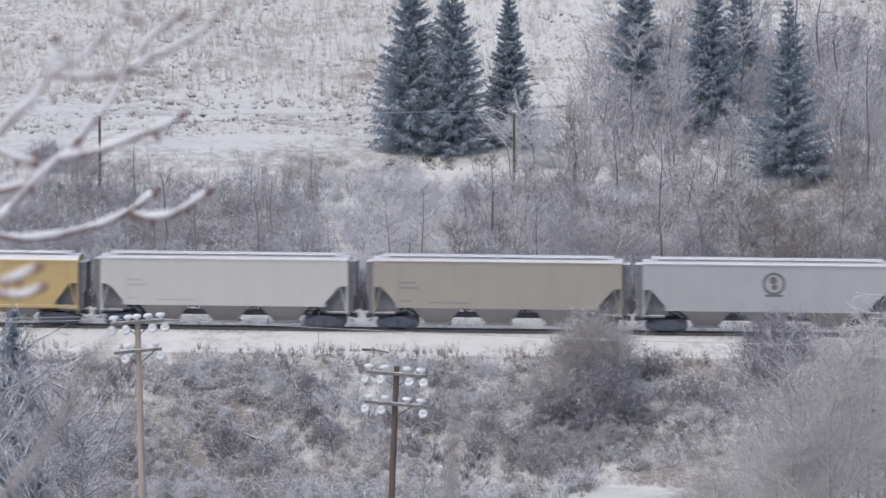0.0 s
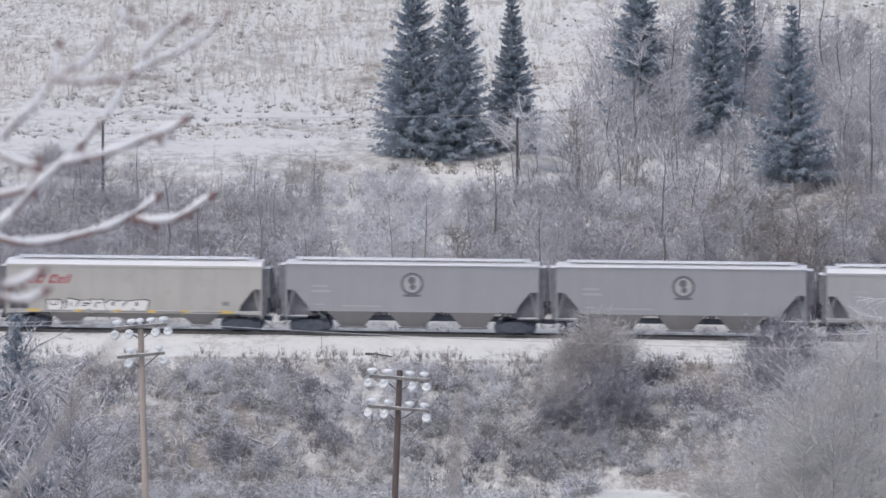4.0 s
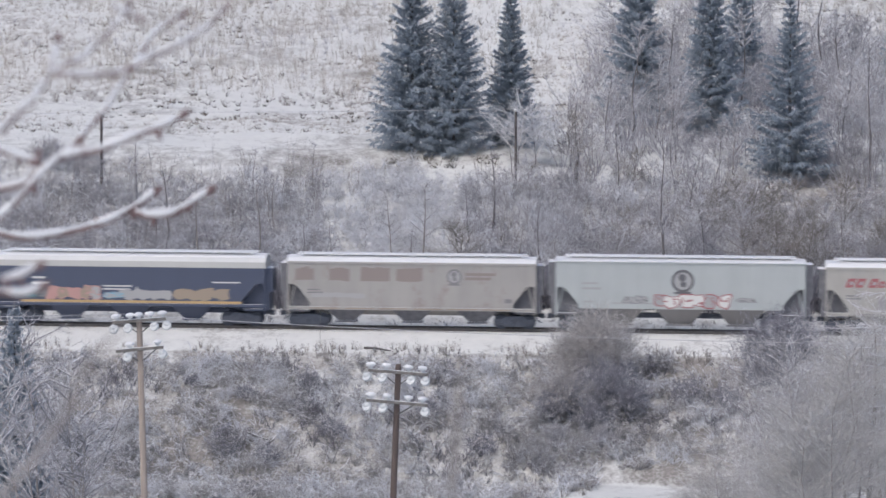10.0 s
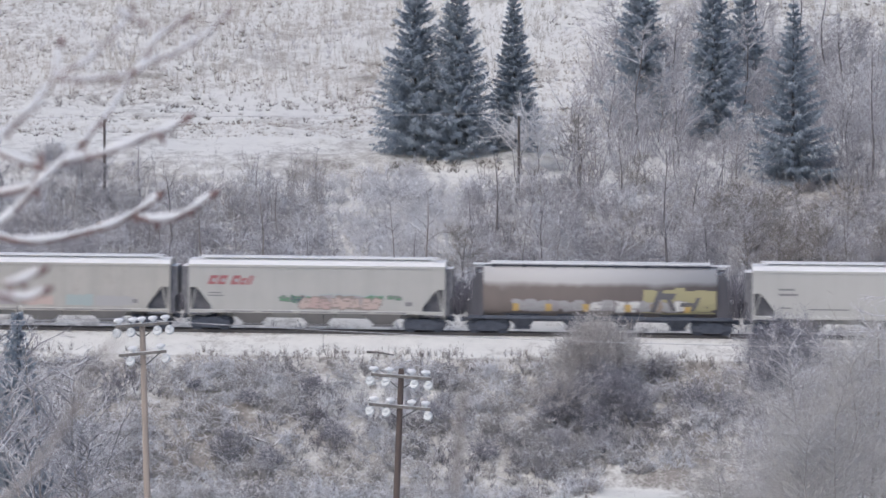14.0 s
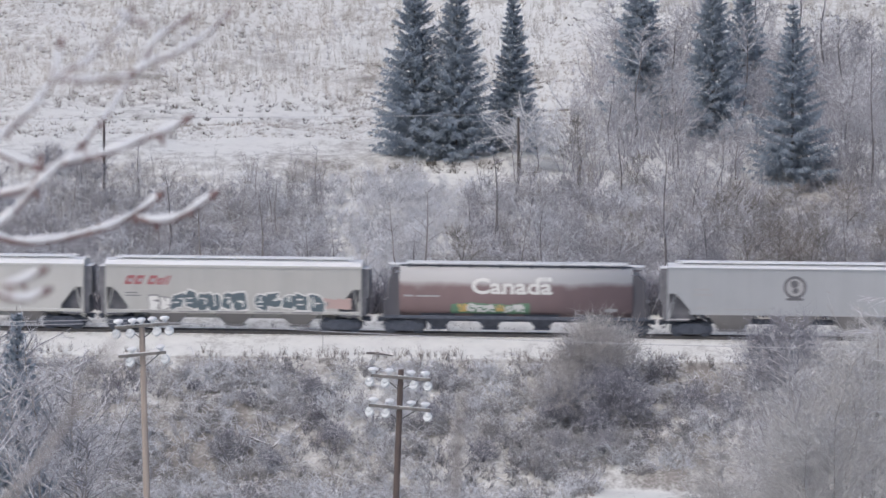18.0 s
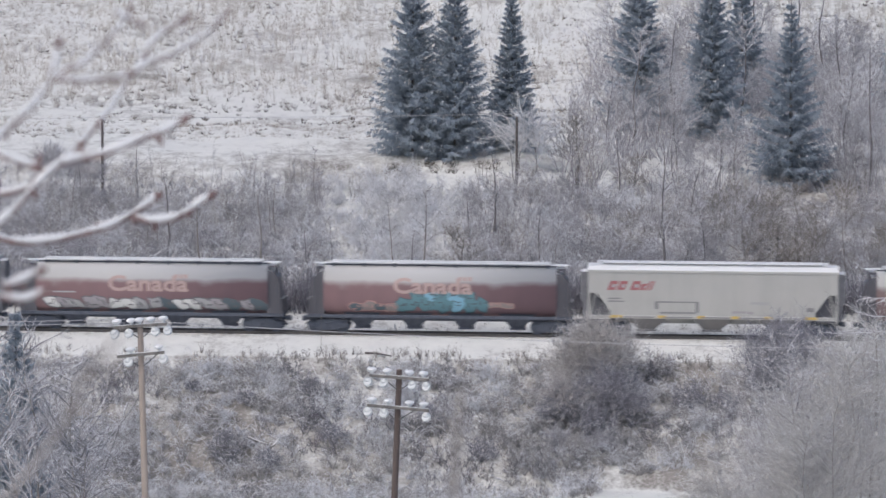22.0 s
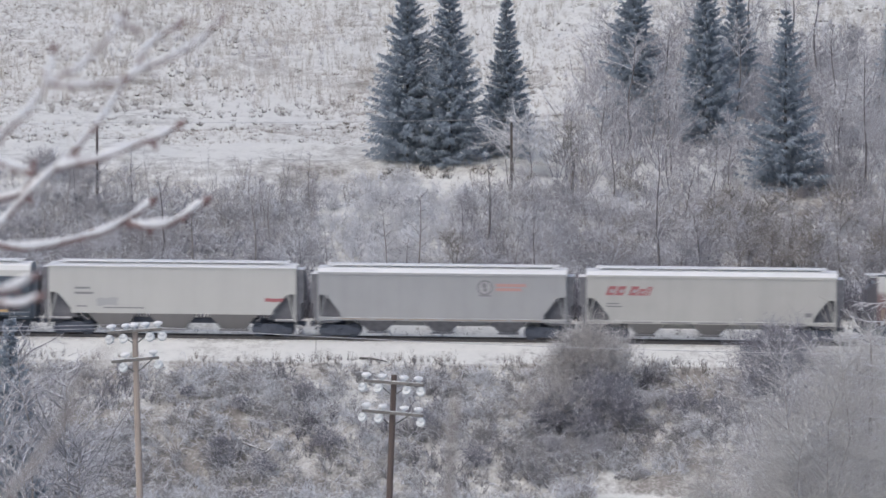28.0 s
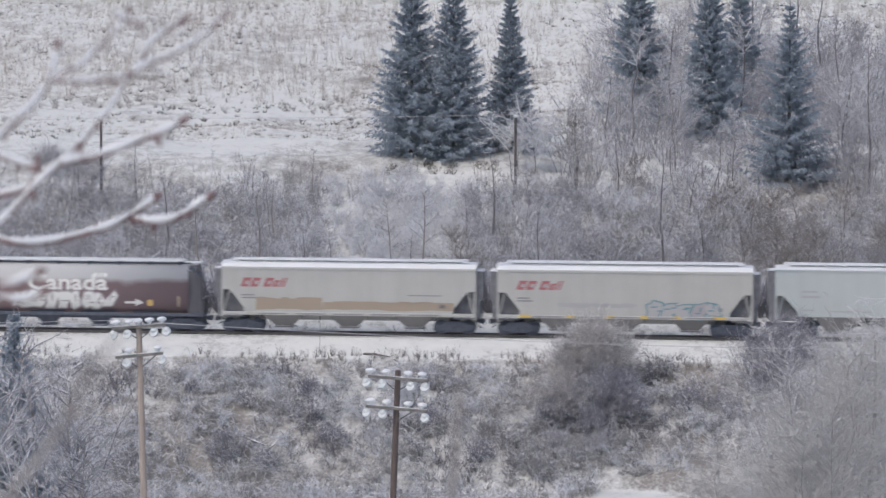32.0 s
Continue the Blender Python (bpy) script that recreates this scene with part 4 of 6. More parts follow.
smear(car, kind, o + 3.3, o + 8.4, 1.28, 2.06, "green", 173, 9, "graffiti", "green sprayed ground of graffiti letters")
graffiti(car, kind, o + 3.7, o + 8.0, 1.36, 2.04, ["white", "white", "yellow"], "green", 171, 7)
smear(car, kind, o + 13.2, o + 14.0, 1.5, 1.8, "mid", 172, 2)
car, kind, o = at_car(19)
country(car, o + 4.7, o + 9.9, "dim", 2.54)
graffiti(car, kind, o + 0.6, o + 14.9, 1.30, 2.20, ["mid", "lilac", "white", "deep"], "coal", 191, 17, tilt=-0.7)
car, kind, o = at_car(20)
country(car, o + 4.5, o + 9.6, "dim", 2.58)
graffiti(car, kind, o + 1.8, o + 4.8, 1.36, 2.05, ["deep", "rust"], "rose", 201, 4)
graffiti(car, kind, o + 5.6, o + 9.6, 2.0, 2.85, ["teal", "blue"], "deep", 204, 5)
graffiti(car, kind, o + 4.6, o + 10.5, 1.34, 2.42, ["teal", "teal", "blue"], "deep", 202, 8)
graffiti(car, kind, o + 10.6, o + 12.2, 1.7, 2.1, ["rust"], "rose", 203, 3)
car, kind, o = at_car(21)
outline(car, kind, [(o + 4.3, o + 7.1, 2.22, 2.30), (o + 4.6, o + 6.9, 1.52, 1.62), (o + 4.3, o + 4.5, 1.8, 2.3), (o + 6.9, o + 7.1, 1.6, 2.3)])
smear(car, kind, o + 10.4, o + 11.6, 2.1, 2.35, "mid", 211, 3)
smear(car, kind, o + 9.2, o + 10.6, 1.5, 1.72, "lilac", 212, 3)
car, kind, o = at_car(22)
country(car, o + 4.75, o + 9.95)
smear(car, kind, o + 11.0, o + 13.8, 1.5, 1.75, "ochre", 221, 5)
for i in (17, 19, 22, 27):
    car, kind, o = at_car(i)
    stencils(car, kind, [(o + 0.3, o + 0.9, 2.42, 2.54), (o + 1.1, o + 2.6, 2.42, 2.52)], "mid")
car, kind, o = at_car(24)
smear(car, kind, o + 14.0, o + 15.2, 2.25, 2.55, "red", 241, 4)
graffiti(car, kind, o + 3.2, o + 4.5, 1.9, 2.5, ["mid"], "mid", 242, 2)
car, kind, o = at_car(27)
country(car, o + 4.6, o + 9.8, "white", 2.64)
graffiti(car, kind, o + 3.7, o + 10.3, 1.34, 2.62, ["white"], "lilac", 271, 9, tilt=0.3)
for x, way, ink in ((2.9, -1, "yellow"), (10.9, 1, "white")):
    shaft, head = sorted((o + x, o + x + way * 0.8)), sorted((o + x + way * 0.7, o + x + way * 1.2))
    tip = [(head[0], 1.62), (head[1], 1.88), (head[0], 2.14)] if way > 0 else [(head[1], 1.62), (head[1], 2.14), (head[0], 1.88)]
    decal(car, "sprayed_arrow", kind, [(rect(*shaft, 1.80, 1.95), 1, 2), (tip, 0, 2)], [ink, "white"], label="sprayed arrow")
decal(car, "yellow_mark", kind, [(rect(o + 12.35, o + 12.7, 1.66, 2.06), 0, 2)], ["yellow"])
for x in (0.25, 14.3):
    decal(car, "yellow_mark", kind, [(rect(o + x, o + x + 0.16, 1.6, 2.3), 0, 2)], ["ochre"])
car, kind, o = at_car(28)
smear(car, kind, o + 2.2, o + 6.5, 1.5, 2.35, "ochre", 281, 8)
smear(car, kind, o + 6.5, o + 15.0, 1.5, 2.15, "ochre", 282, 12)
outline(car, kind, [(o + 12.0, o + 14.2, 2.50, 2.56)])
car, kind, o = at_car(29)
graffiti(car, kind, o + 9.6, o + 14.4, 1.22, 2.35, ["mid", "mid", "lilac"], "teal", 291, 5)
graffiti(car, kind, o + 4.0, o + 9.0, 1.9, 2.2, ["mid"], "mid", 292, 5)

# ---- plants ----
def unit(v):
    return v / (np.linalg.norm(v, axis=1, keepdims=True) + 1e-9)


def thicket(rng, base, height, stems, spread, twigs, sub, r, droop=0.0, reach=(0.22, 0.45)):
    """Bare bushes: stems from each base point, twigs on the stems, fine shoots on the twigs."""
    n = len(base)
    b = np.repeat(base, stems, 0)
    h = np.repeat(height, stems)
    ang = rng.uniform(0, 2 * np.pi, len(b))
    lean = spread * np.sqrt(rng.uniform(0, 1, len(b)))
    d = unit(np.stack([np.cos(ang) * lean, np.sin(ang) * lean, np.ones(len(b))], 1))
    a0 = b + np.stack([np.cos(ang), np.sin(ang), 0 * ang], 1) * (rng.uniform(0, 0.10, len(b)) * h)[:, None]
    a0[:, 2] -= 0.1
    ln = h * rng.uniform(0.55, 1.0, len(b))
    e0 = a0 + d * ln[:, None]
    if not twigs:
        return blades(a0, e0, r, rng)
    # each stem bends once on its way
    k = a0 + (e0 - a0) * rng.uniform(0.4, 0.6, (len(a0), 1)) + rng.normal(0, 0.06, a0.shape) * ln[:, None]
    w = r * 1.15 * (h ** 0.5)
    pieces = [spikes(a0, k, w, w * 0.7), blades(k, e0, w * 0.8, rng)]
    A, D, L = np.concatenate([a0, k]), np.concatenate([k - a0, e0 - k]), np.concatenate([ln, ln]) * 0.8
    twigs = max(1, twigs // 2)
    for level, count in enumerate((twigs, sub)):
        if not count:
            break
        k = len(A)
        t = rng.uniform(0.25 if level == 0 else 0.15, 1.0, (k, count))
        st = (A[:, None] + D[:, None] * t[..., None]).reshape(-1, 3)
        dirs = np.repeat(unit(D), count, 0) * 0.75 + rng.normal(0, 0.55, (k * count, 3))
        dirs[:, 2] += 0.12 - droop
        le = np.repeat(L, count) * rng.uniform(*reach, k * count) * (1.15 - 0.5 * t.ravel())
        D2 = unit(dirs) * le[:, None]
        pieces.append(blades(st, st + D2, r * (0.95 if level == 0 else 0.75), rng))
        A, D, L = st, D2, le
    return weld(pieces)


def domes(rng, base, wide, tall, stems, twigs, sub, r, droop=0.3, open_to=1.35):
    """Rounded shrubs: arching stems out to a dome, twigs along their outer half, fine drooping shoots on the twigs."""
    b, w, h = np.repeat(base, stems, 0), np.repeat(wide, stems), np.repeat(tall, stems)
    n = len(b)
    a, th = rng.uniform(0, 2 * np.pi, n), np.sqrt(rng.uniform(0, 1, n)) * open_to
    out = np.stack([w * np.sin(th) * np.cos(a), w * np.sin(th) * np.sin(a), h * np.cos(th)], 1) * rng.uniform(0.72, 1.05, (n, 1))
    e = b + out
    k = b + out * rng.uniform(0.40, 0.58, (n, 1)) + rng.normal(0, 0.05, (n, 3)) * w[:, None]
    k[:, 2] += 0.16 * h * np.sin(th)
    b = b - np.array([[0, 0, 0.1]])
    pieces = [spikes(b, k, r * 1.5, r * 1.1), blades(k, e, r * 1.2, rng)]
    A, D, L = k, e - k, w * 0.5 + h * 0.5
    for level, (count, lo, hi) in enumerate(((twigs, 0.20, 0.44), (sub, 0.35, 0.75))):
        m = len(A)
        t = rng.uniform(0.0, 1.0, (m, count))
        st = (A[:, None] + D[:, None] * t[..., None]).reshape(-1, 3)
        dirs = np.repeat(unit(D), count, 0) * 0.6 + rng.normal(0, 0.55, (m * count, 3))
        dirs[:, 2] += 0.15 - droop * (0.6 + 0.4 * level)
        L = np.repeat(L, count) * rng.uniform(lo, hi, m * count)
        D2 = unit(dirs) * L[:, None]
        pieces.append(blades(st, st + D2, r * (0.95 if level == 0 else 0.8), rng))
        A, D = st, D2
    return weld(pieces)


def laden(rng, base, wide, tall, limbs, r, reach=(0.5, 1.3)):
    """Crooked snow-laden limbs standing out of shrubs: each bends twice and carries short forks."""
    b, w, h = np.repeat(base, limbs, 0), np.repeat(wide, limbs), np.repeat(tall, limbs)
    n = len(b)
    a, q = rng.uniform(0, 2 * np.pi, n), np.sqrt(rng.uniform(0, 1, n)) * 0.8
    p = b + np.stack([np.cos(a) * q * w, np.sin(a) * q * w, h * rng.uniform(0.25, 1.0, n) * np.sqrt(1 - q * q)], 1)
    d = unit(np.stack([np.cos(a + rng.normal(0, 0.9, n)), np.sin(a), rng.uniform(-0.1, 1.1, n)], 1))
    ln = rng.uniform(*reach, n)
    pieces = []
    for k in range(3):
        e = p + d * (ln / 3)[:, None]
        pieces.append(spikes(p, e, r * (1 - 0.22 * k), r * (0.78 - 0.22 * k)))
        f = unit(d + rng.normal(0, 0.8, d.shape))
        m = p + (e - p) * rng.uniform(0.2, 0.9, (n, 1))
        pieces.append(spikes(m, m + f * (ln * rng.uniform(0.12, 0.34, n))[:, None], r * 0.6))
        d = unit(d + rng.normal(0, 0.35, d.shape) - np.array([[0, 0, 0.32]]))
        p = e
    return weld(pieces)


def scatter(rng, n, x0, x1, d0, d1, keep=None):
    """Points on the land in a strip along the track: x range and distance range beyond the track line."""
    x = rng.uniform(x0, x1, n)
    d = rng.uniform(d0, d1, n)
    y = 300 + d - x * math.tan(radians(3.0))
    if keep is not None:
        k = keep(x, y, rng.uniform(0, 1, n))
        x, y = x[k], y[k]
    return np.stack([x, y, land(x, y)], 1)


def stuff(name, pieces, mat, label, category):
    v, t = weld(pieces)
    return tagged(put(name, fast_mesh(name, v, t), mat), label, category, kind="stuff")


def patchy(cell, seed, level, loose=0.9):
    return lambda x, y, u: grid_noise(x, y, cell, seed) + u * loose > level


rng = np.random.default_rng(11)


def off_shelf(x, y, u):
    """Keeps the bare snow shelf at the foot of the bank free."""
    d = y - 300 + x * math.tan(radians(3.0))
    return ~((x > 9.0) & (x < 24) & (d < -18.5))


def both(f, g):
    return lambda x, y, u: f(x, y, u) & g(x, y, u)


def off_white(x, y, u):
    """Leaves room for the white shrubs below the field."""
    return (np.abs(x + 3.2) > 5.5) | (u > 0.8)


def view_gap(x, y, u):
    """Keeps wedges along the camera's sight lines to two of the spruces free."""
    wide = (x > 0.0668 * y) & (x < 0.084 * y) & (y > 335) & (y < 352)
    slim = (x > 0.0515 * y) & (x < 0.0650 * y) & (y > 345) & (y < 366)
    return ~(wide | slim)


# bank below the track: clumps of tangled shrubs, dark thickets, snow-laden growth, open snow
p = scatter(rng, 520, -33, 33, -25, -7.6, both(off_shelf, patchy(3.4, 21, -0.3, 0.5)))
stuff("bank_shrubs", [thicket(rng, p, rng.uniform(0.5, 1.5, len(p)), 5, 1.0, 6, 6, 0.012, 0.25)], M_TWIG_BANK, "low bare shrubs covering the railway bank", "shrubs")
p = scatter(rng, 560, -33, 33, -25, -8.0, off_shelf)
stuff("arching_bank_stems", [thicket(rng, p, rng.uniform(1.0, 2.2, len(p)), 4, 1.5, 8, 2, 0.017, 0.45)], M_LADEN, "arching rimed stems on the railway bank", "shrubs")
p = scatter(rng, 520, -33, 33, -7.6, -5.9, patchy(2.0, 26, 0.0, 0.8))
stuff("verge_weeds", [thicket(rng, p, rng.uniform(0.35, 0.95, len(p)), 7, 0.4, 4, 3, 0.011)], M_TWIG_TAN, "dead weeds along the edge of the track bed", "weeds")
p = scatter(rng, 1200, -33, 33, -25, -7.8, both(off_shelf, patchy(3.8, 22, 0.42, 0.35)))
stuff("dark_bank_shrubs", [thicket(rng, p, rng.uniform(0.7, 1.7, len(p)), 7, 0.75, 6, 8, 0.013, 0.1)], M_TWIG_DARK, "dark plum-coloured bare shrubs on the railway bank", "shrubs")
p = scatter(rng, 650, -33, 33, -25, -7.0, both(off_shelf, patchy(4.4, 23, 0.40, 0.4)))
stuff("tan_bank_shrubs", [thicket(rng, p, rng.uniform(0.4, 1.3, len(p)), 7, 0.6, 5, 6, 0.011)], M_TWIG_TAN, "tan bare shrubs and weeds on the railway bank", "shrubs")
p = scatter(rng, 1900, -33, 33, -25, -7.8, both(off_shelf, patchy(4.0, 25, -0.05, 0.7)))
q = rng.uniform(0, 1, len(p))
stuff("snowy_bank_growth", [domes(rng, p, 0.40 + 0.85 * q ** 2, 0.40 + 1.05 * q ** 1.5, 12, 6, 5, 0.0132, 0.4)], M_BANK_FROST, "snow-laden low growth on the railway bank", "shrubs")
stuff("snowy_bank_limbs", [laden(rng, p, 0.40 + 0.85 * q ** 2, 0.45 + 1.05 * q ** 1.5, 5, 0.027, (0.4, 1.1))], M_LADEN, "crooked snow-laden twigs on the railway bank", "shrubs")
p = scatter(rng, 1800, -33, 33, -24, -6.6, both(off_shelf, patchy(2.0, 24, 0.1)))
stuff("bank_grass", [thicket(rng, p, rng.uniform(0.25, 0.6, len(p)), 9, 0.5, 0, 0, 0.008)], M_GRASS, "dead grass tufts poking through snow on the bank", "grass")
# verge beyond the track
p = scatter(rng, 190, -36, 36, 2.8, 4.6, patchy(2.2, 27, 0.15, 0.5))
stuff("trackside_weeds", [thicket(rng, p, rng.uniform(0.3, 0.85, len(p)), 7, 0.6, 4, 4, 0.012)], M_TWIG, "rimed weeds standing along the far side of the rails", "weeds")
p = scatter(rng, 300, -36, 36, 5.0, 12)
stuff("verge_grass", [thicket(rng, p, rng.uniform(0.2, 0.5, len(p)), 8, 0.5, 0, 0, 0.008)], M_GRASS, "dead grass along the far verge of the track", "grass")
p = scatter(rng, 420, -34, 34, 3.4, 7.5, patchy(2.2, 27, 0.0, 0.7))
stuff("snow_bank_tufts", [thicket(rng, p, rng.uniform(0.15, 0.5, len(p)), 9, 1.1, 0, 0, 0.016)], M_TUSSOCK, "dark tufts poking through the snow bank behind the track", "grass")
# thicket slope behind the train
p = scatter(rng, 300, -36, 37, 13, 46, both(off_white, both(view_gap, patchy(5.0, 31, -0.35))))
stuff("slope_thicket", [thicket(rng, p, rng.uniform(1.1, 3.0, len(p)), 6, 1.3, 6, 7, 0.0135, 0.15)], M_MAUVE, "dense rimed thicket on the slope behind the track", "shrubs")
p = scatter(rng, 1150, -36, 37, 9, 43, both(off_white, both(view_gap, patchy(4.0, 34, -0.3))))
q = rng.uniform(0, 1, len(p))
stuff("snowy_slope_growth", [domes(rng, p, 0.7 + 1.3 * q, 0.9 + 1.6 * q, 14, 7, 5, 0.0132, 0.4)], M_FROSTED, "snow-laden undergrowth behind the track", "shrubs")
stuff("snowy_slope_limbs", [laden(rng, p, 0.7 + 1.3 * q, 1.0 + 1.7 * q, 5, 0.030, (0.6, 1.6))], M_LADEN, "crooked snow-laden limbs behind the track", "shrubs")
p = scatter(rng, 330, -36, 37, 8, 40)
stuff("snow_laden_limbs", [thicket(rng, p, rng.uniform(1.2, 2.6, len(p)), 3, 1.5, 10, 4, 0.024, 0.4)], M_LADEN, "arching snow-laden limbs in the thicket behind the track", "shrubs")
p = scatter(rng, 420, -36, 37, 9, 38, both(off_white, patchy(5.0, 32, 0.2)))
stuff("dark_slope_thicket", [thicket(rng, p, rng.uniform(1.0, 2.8, len(p)), 7, 0.6, 6, 7, 0.0125)], M_TWIG_DARK, "dark bare bushes in the thicket behind the track", "shrubs")
p = scatter(rng, 280, -36, 37, 14, 48, both(off_white, both(view_gap, patchy(6.0, 33, 0.2))))
stuff("tan_slope_thicket", [thicket(rng, p, rng.uniform(1.4, 3.4, len(p)), 6, 0.4, 6, 7, 0.012)], M_TWIG_TAN, "tan bare bushes in the thicket behind the track", "shrubs")
p = scatter(rng, 420, 2, 37, 12, 46, view_gap)
stuff("east_slope_growth", [thicket(rng, p, rng.uniform(1.4, 3.4, len(p)), 6, 1.0, 6, 8, 0.0135)], M_MAUVE, "mauve-grey rimed growth below the wood", "shrubs")
p = scatter(rng, 330, -38, -1, 28, 47, off_white)
stuff("field_edge_thicket", [thicket(rng, p, rng.uniform(1.4, 4.2, len(p)), 3, 0.26, 12, 6, 0.0085)], M_SAPLING, "grey upright saplings along the lower edge of the field", "shrubs")
# Added bushes, hidden by the train except where they darken the wagon gaps.
p = scatter(rng, 760, -33, 33, 7.5, 11)
stuff("gap_darkening_thicket", [thicket(rng, p, rng.uniform(1.9, 3.1, len(p)), 6, 0.5, 6, 4, 0.023)], M_DUSK, "dark bare bushes added to darken the gaps between wagons", "shrubs")
p = scatter(rng, 330, -9.5, 3.2, 12, 47, lambda x, y, u: u * 1.2 < 1 - np.abs(x + 3.0) / 8)
stuff("white_rimed_shrubs", [domes(rng, p, rng.uniform(0.8, 1.7, len(p)), rng.uniform(1.2, 2.6, len(p)), 14, 7, 6, 0.0140, 0.35)], M_WHITE, "white rimed shrubs below the field", "shrubs")
p = scatter(rng, 230, 16, 31, 36, 66, lambda x, y, u: ~view_gap(x, y, u))
stuff("view_gap_shrubs", [domes(rng, p, rng.uniform(0.6, 1.2, len(p)), rng.uniform(0.5, 1.3, len(p)), 10, 6, 5, 0.013, 0.2)], M_MAUVE, "low grey shrubs in the view gaps before the spruces", "shrubs")
p = scatter(rng, 70, -4.5, 4.2, 50.5, 53.5)
stuff("brown_tree_foot_weeds", [thicket(rng, p, rng.uniform(0.3, 0.8, len(p)), 9, 0.8, 3, 3, 0.016)], M_TUSSOCK, "brown dead weeds under the two spruces", "weeds")
# wood on the rising ground to the east
WOOD = both(view_gap, lambda x, y, u: x + 5 * u > 13 + 0.05 * (y - 350))
p = scatter(rng, 520, 6, 42, 42, 115, WOOD)
stuff("east_thicket", [thicket(rng, p, rng.uniform(2.0, 5.5, len(p)), 6, 0.8, 7, 7, 0.017)], M_MAUVE, "rimed undergrowth of the wood on the hillside", "shrubs")
p = scatter(rng, 210, 6, 42, 40, 110, WOOD)
stuff("white_east_thicket", [thicket(rng, p, rng.uniform(2.5, 6.0, len(p)), 5, 0.9, 7, 7, 0.015)], M_RIME, "white rimed bushes of the wood on the hillside", "shrubs")
# open hill
p = scatter(rng, 32000, -44, 44, 66, 165, patchy(15.0, 41, 0.05, 0.5))
stuff("hill_grass", [thicket(rng, p, rng.uniform(0.2, 0.55, len(p)), 6, 0.9, 0, 0, 0.017)], M_GRASS, "dead grass tufts on the snowy hillside", "grass")
p = scatter(rng, 700, -44, 44, 96, 175, patchy(12.0, 42, 0.25, 0.5))
stuff("hill_shrubs", [thicket(rng, p, rng.uniform(0.5, 1.3, len(p)), 8, 0.55, 5, 4, 0.012)], M_RIME, "thin rimed shrubs on the upper hillside", "shrubs")
p = scatter(rng, 1300, -44, 44, 78, 150, patchy(6.0, 43, 0.2, 0.8))
stuff("brown_hill_weeds", [thicket(rng, p, rng.uniform(0.15, 0.5, len(p)), 5, 0.9, 2, 3, 0.018)], M_TWIG_TAN, "patches of brownish weeds on the hillside", "weeds")
p = scatter(rng, 4600, -44, 44, 66, 150, patchy(3.6, 45, 0.60, 0.75))
stuff("hill_tussocks", [thicket(rng, p, rng.uniform(0.15, 0.8, len(p)) ** 1.3, 12, 1.3, 0, 0, 0.032)], M_TUSSOCK, "dark dead tussocks scattered on the snowy hillside", "grass")
p = scatter(rng, 5600, -46, 46, 92, 185, lambda x, y, u: grid_noise(x, y, 13.0, 46) + 0.7 * u + 0.011 * (y - 420) > 0.25)
stuff("hill_stalks", [thicket(rng, p, rng.uniform(0.7, 2.2, len(p)), 5, 0.25, 6, 0, 0.0066)], M_VEIL, "thin upright stalks veiling the upper hillside", "weeds")
p = scatter(rng, 170, -33, -2, 88, 95, patchy(4.0, 47, 0.1, 0.6))
stuff("hedge_row", [thicket(rng, p, rng.uniform(0.3, 0.8, len(p)), 8, 0.6, 5, 4, 0.013)], M_TWIG_TAN, "low brownish shrub row across the field", "shrubs")


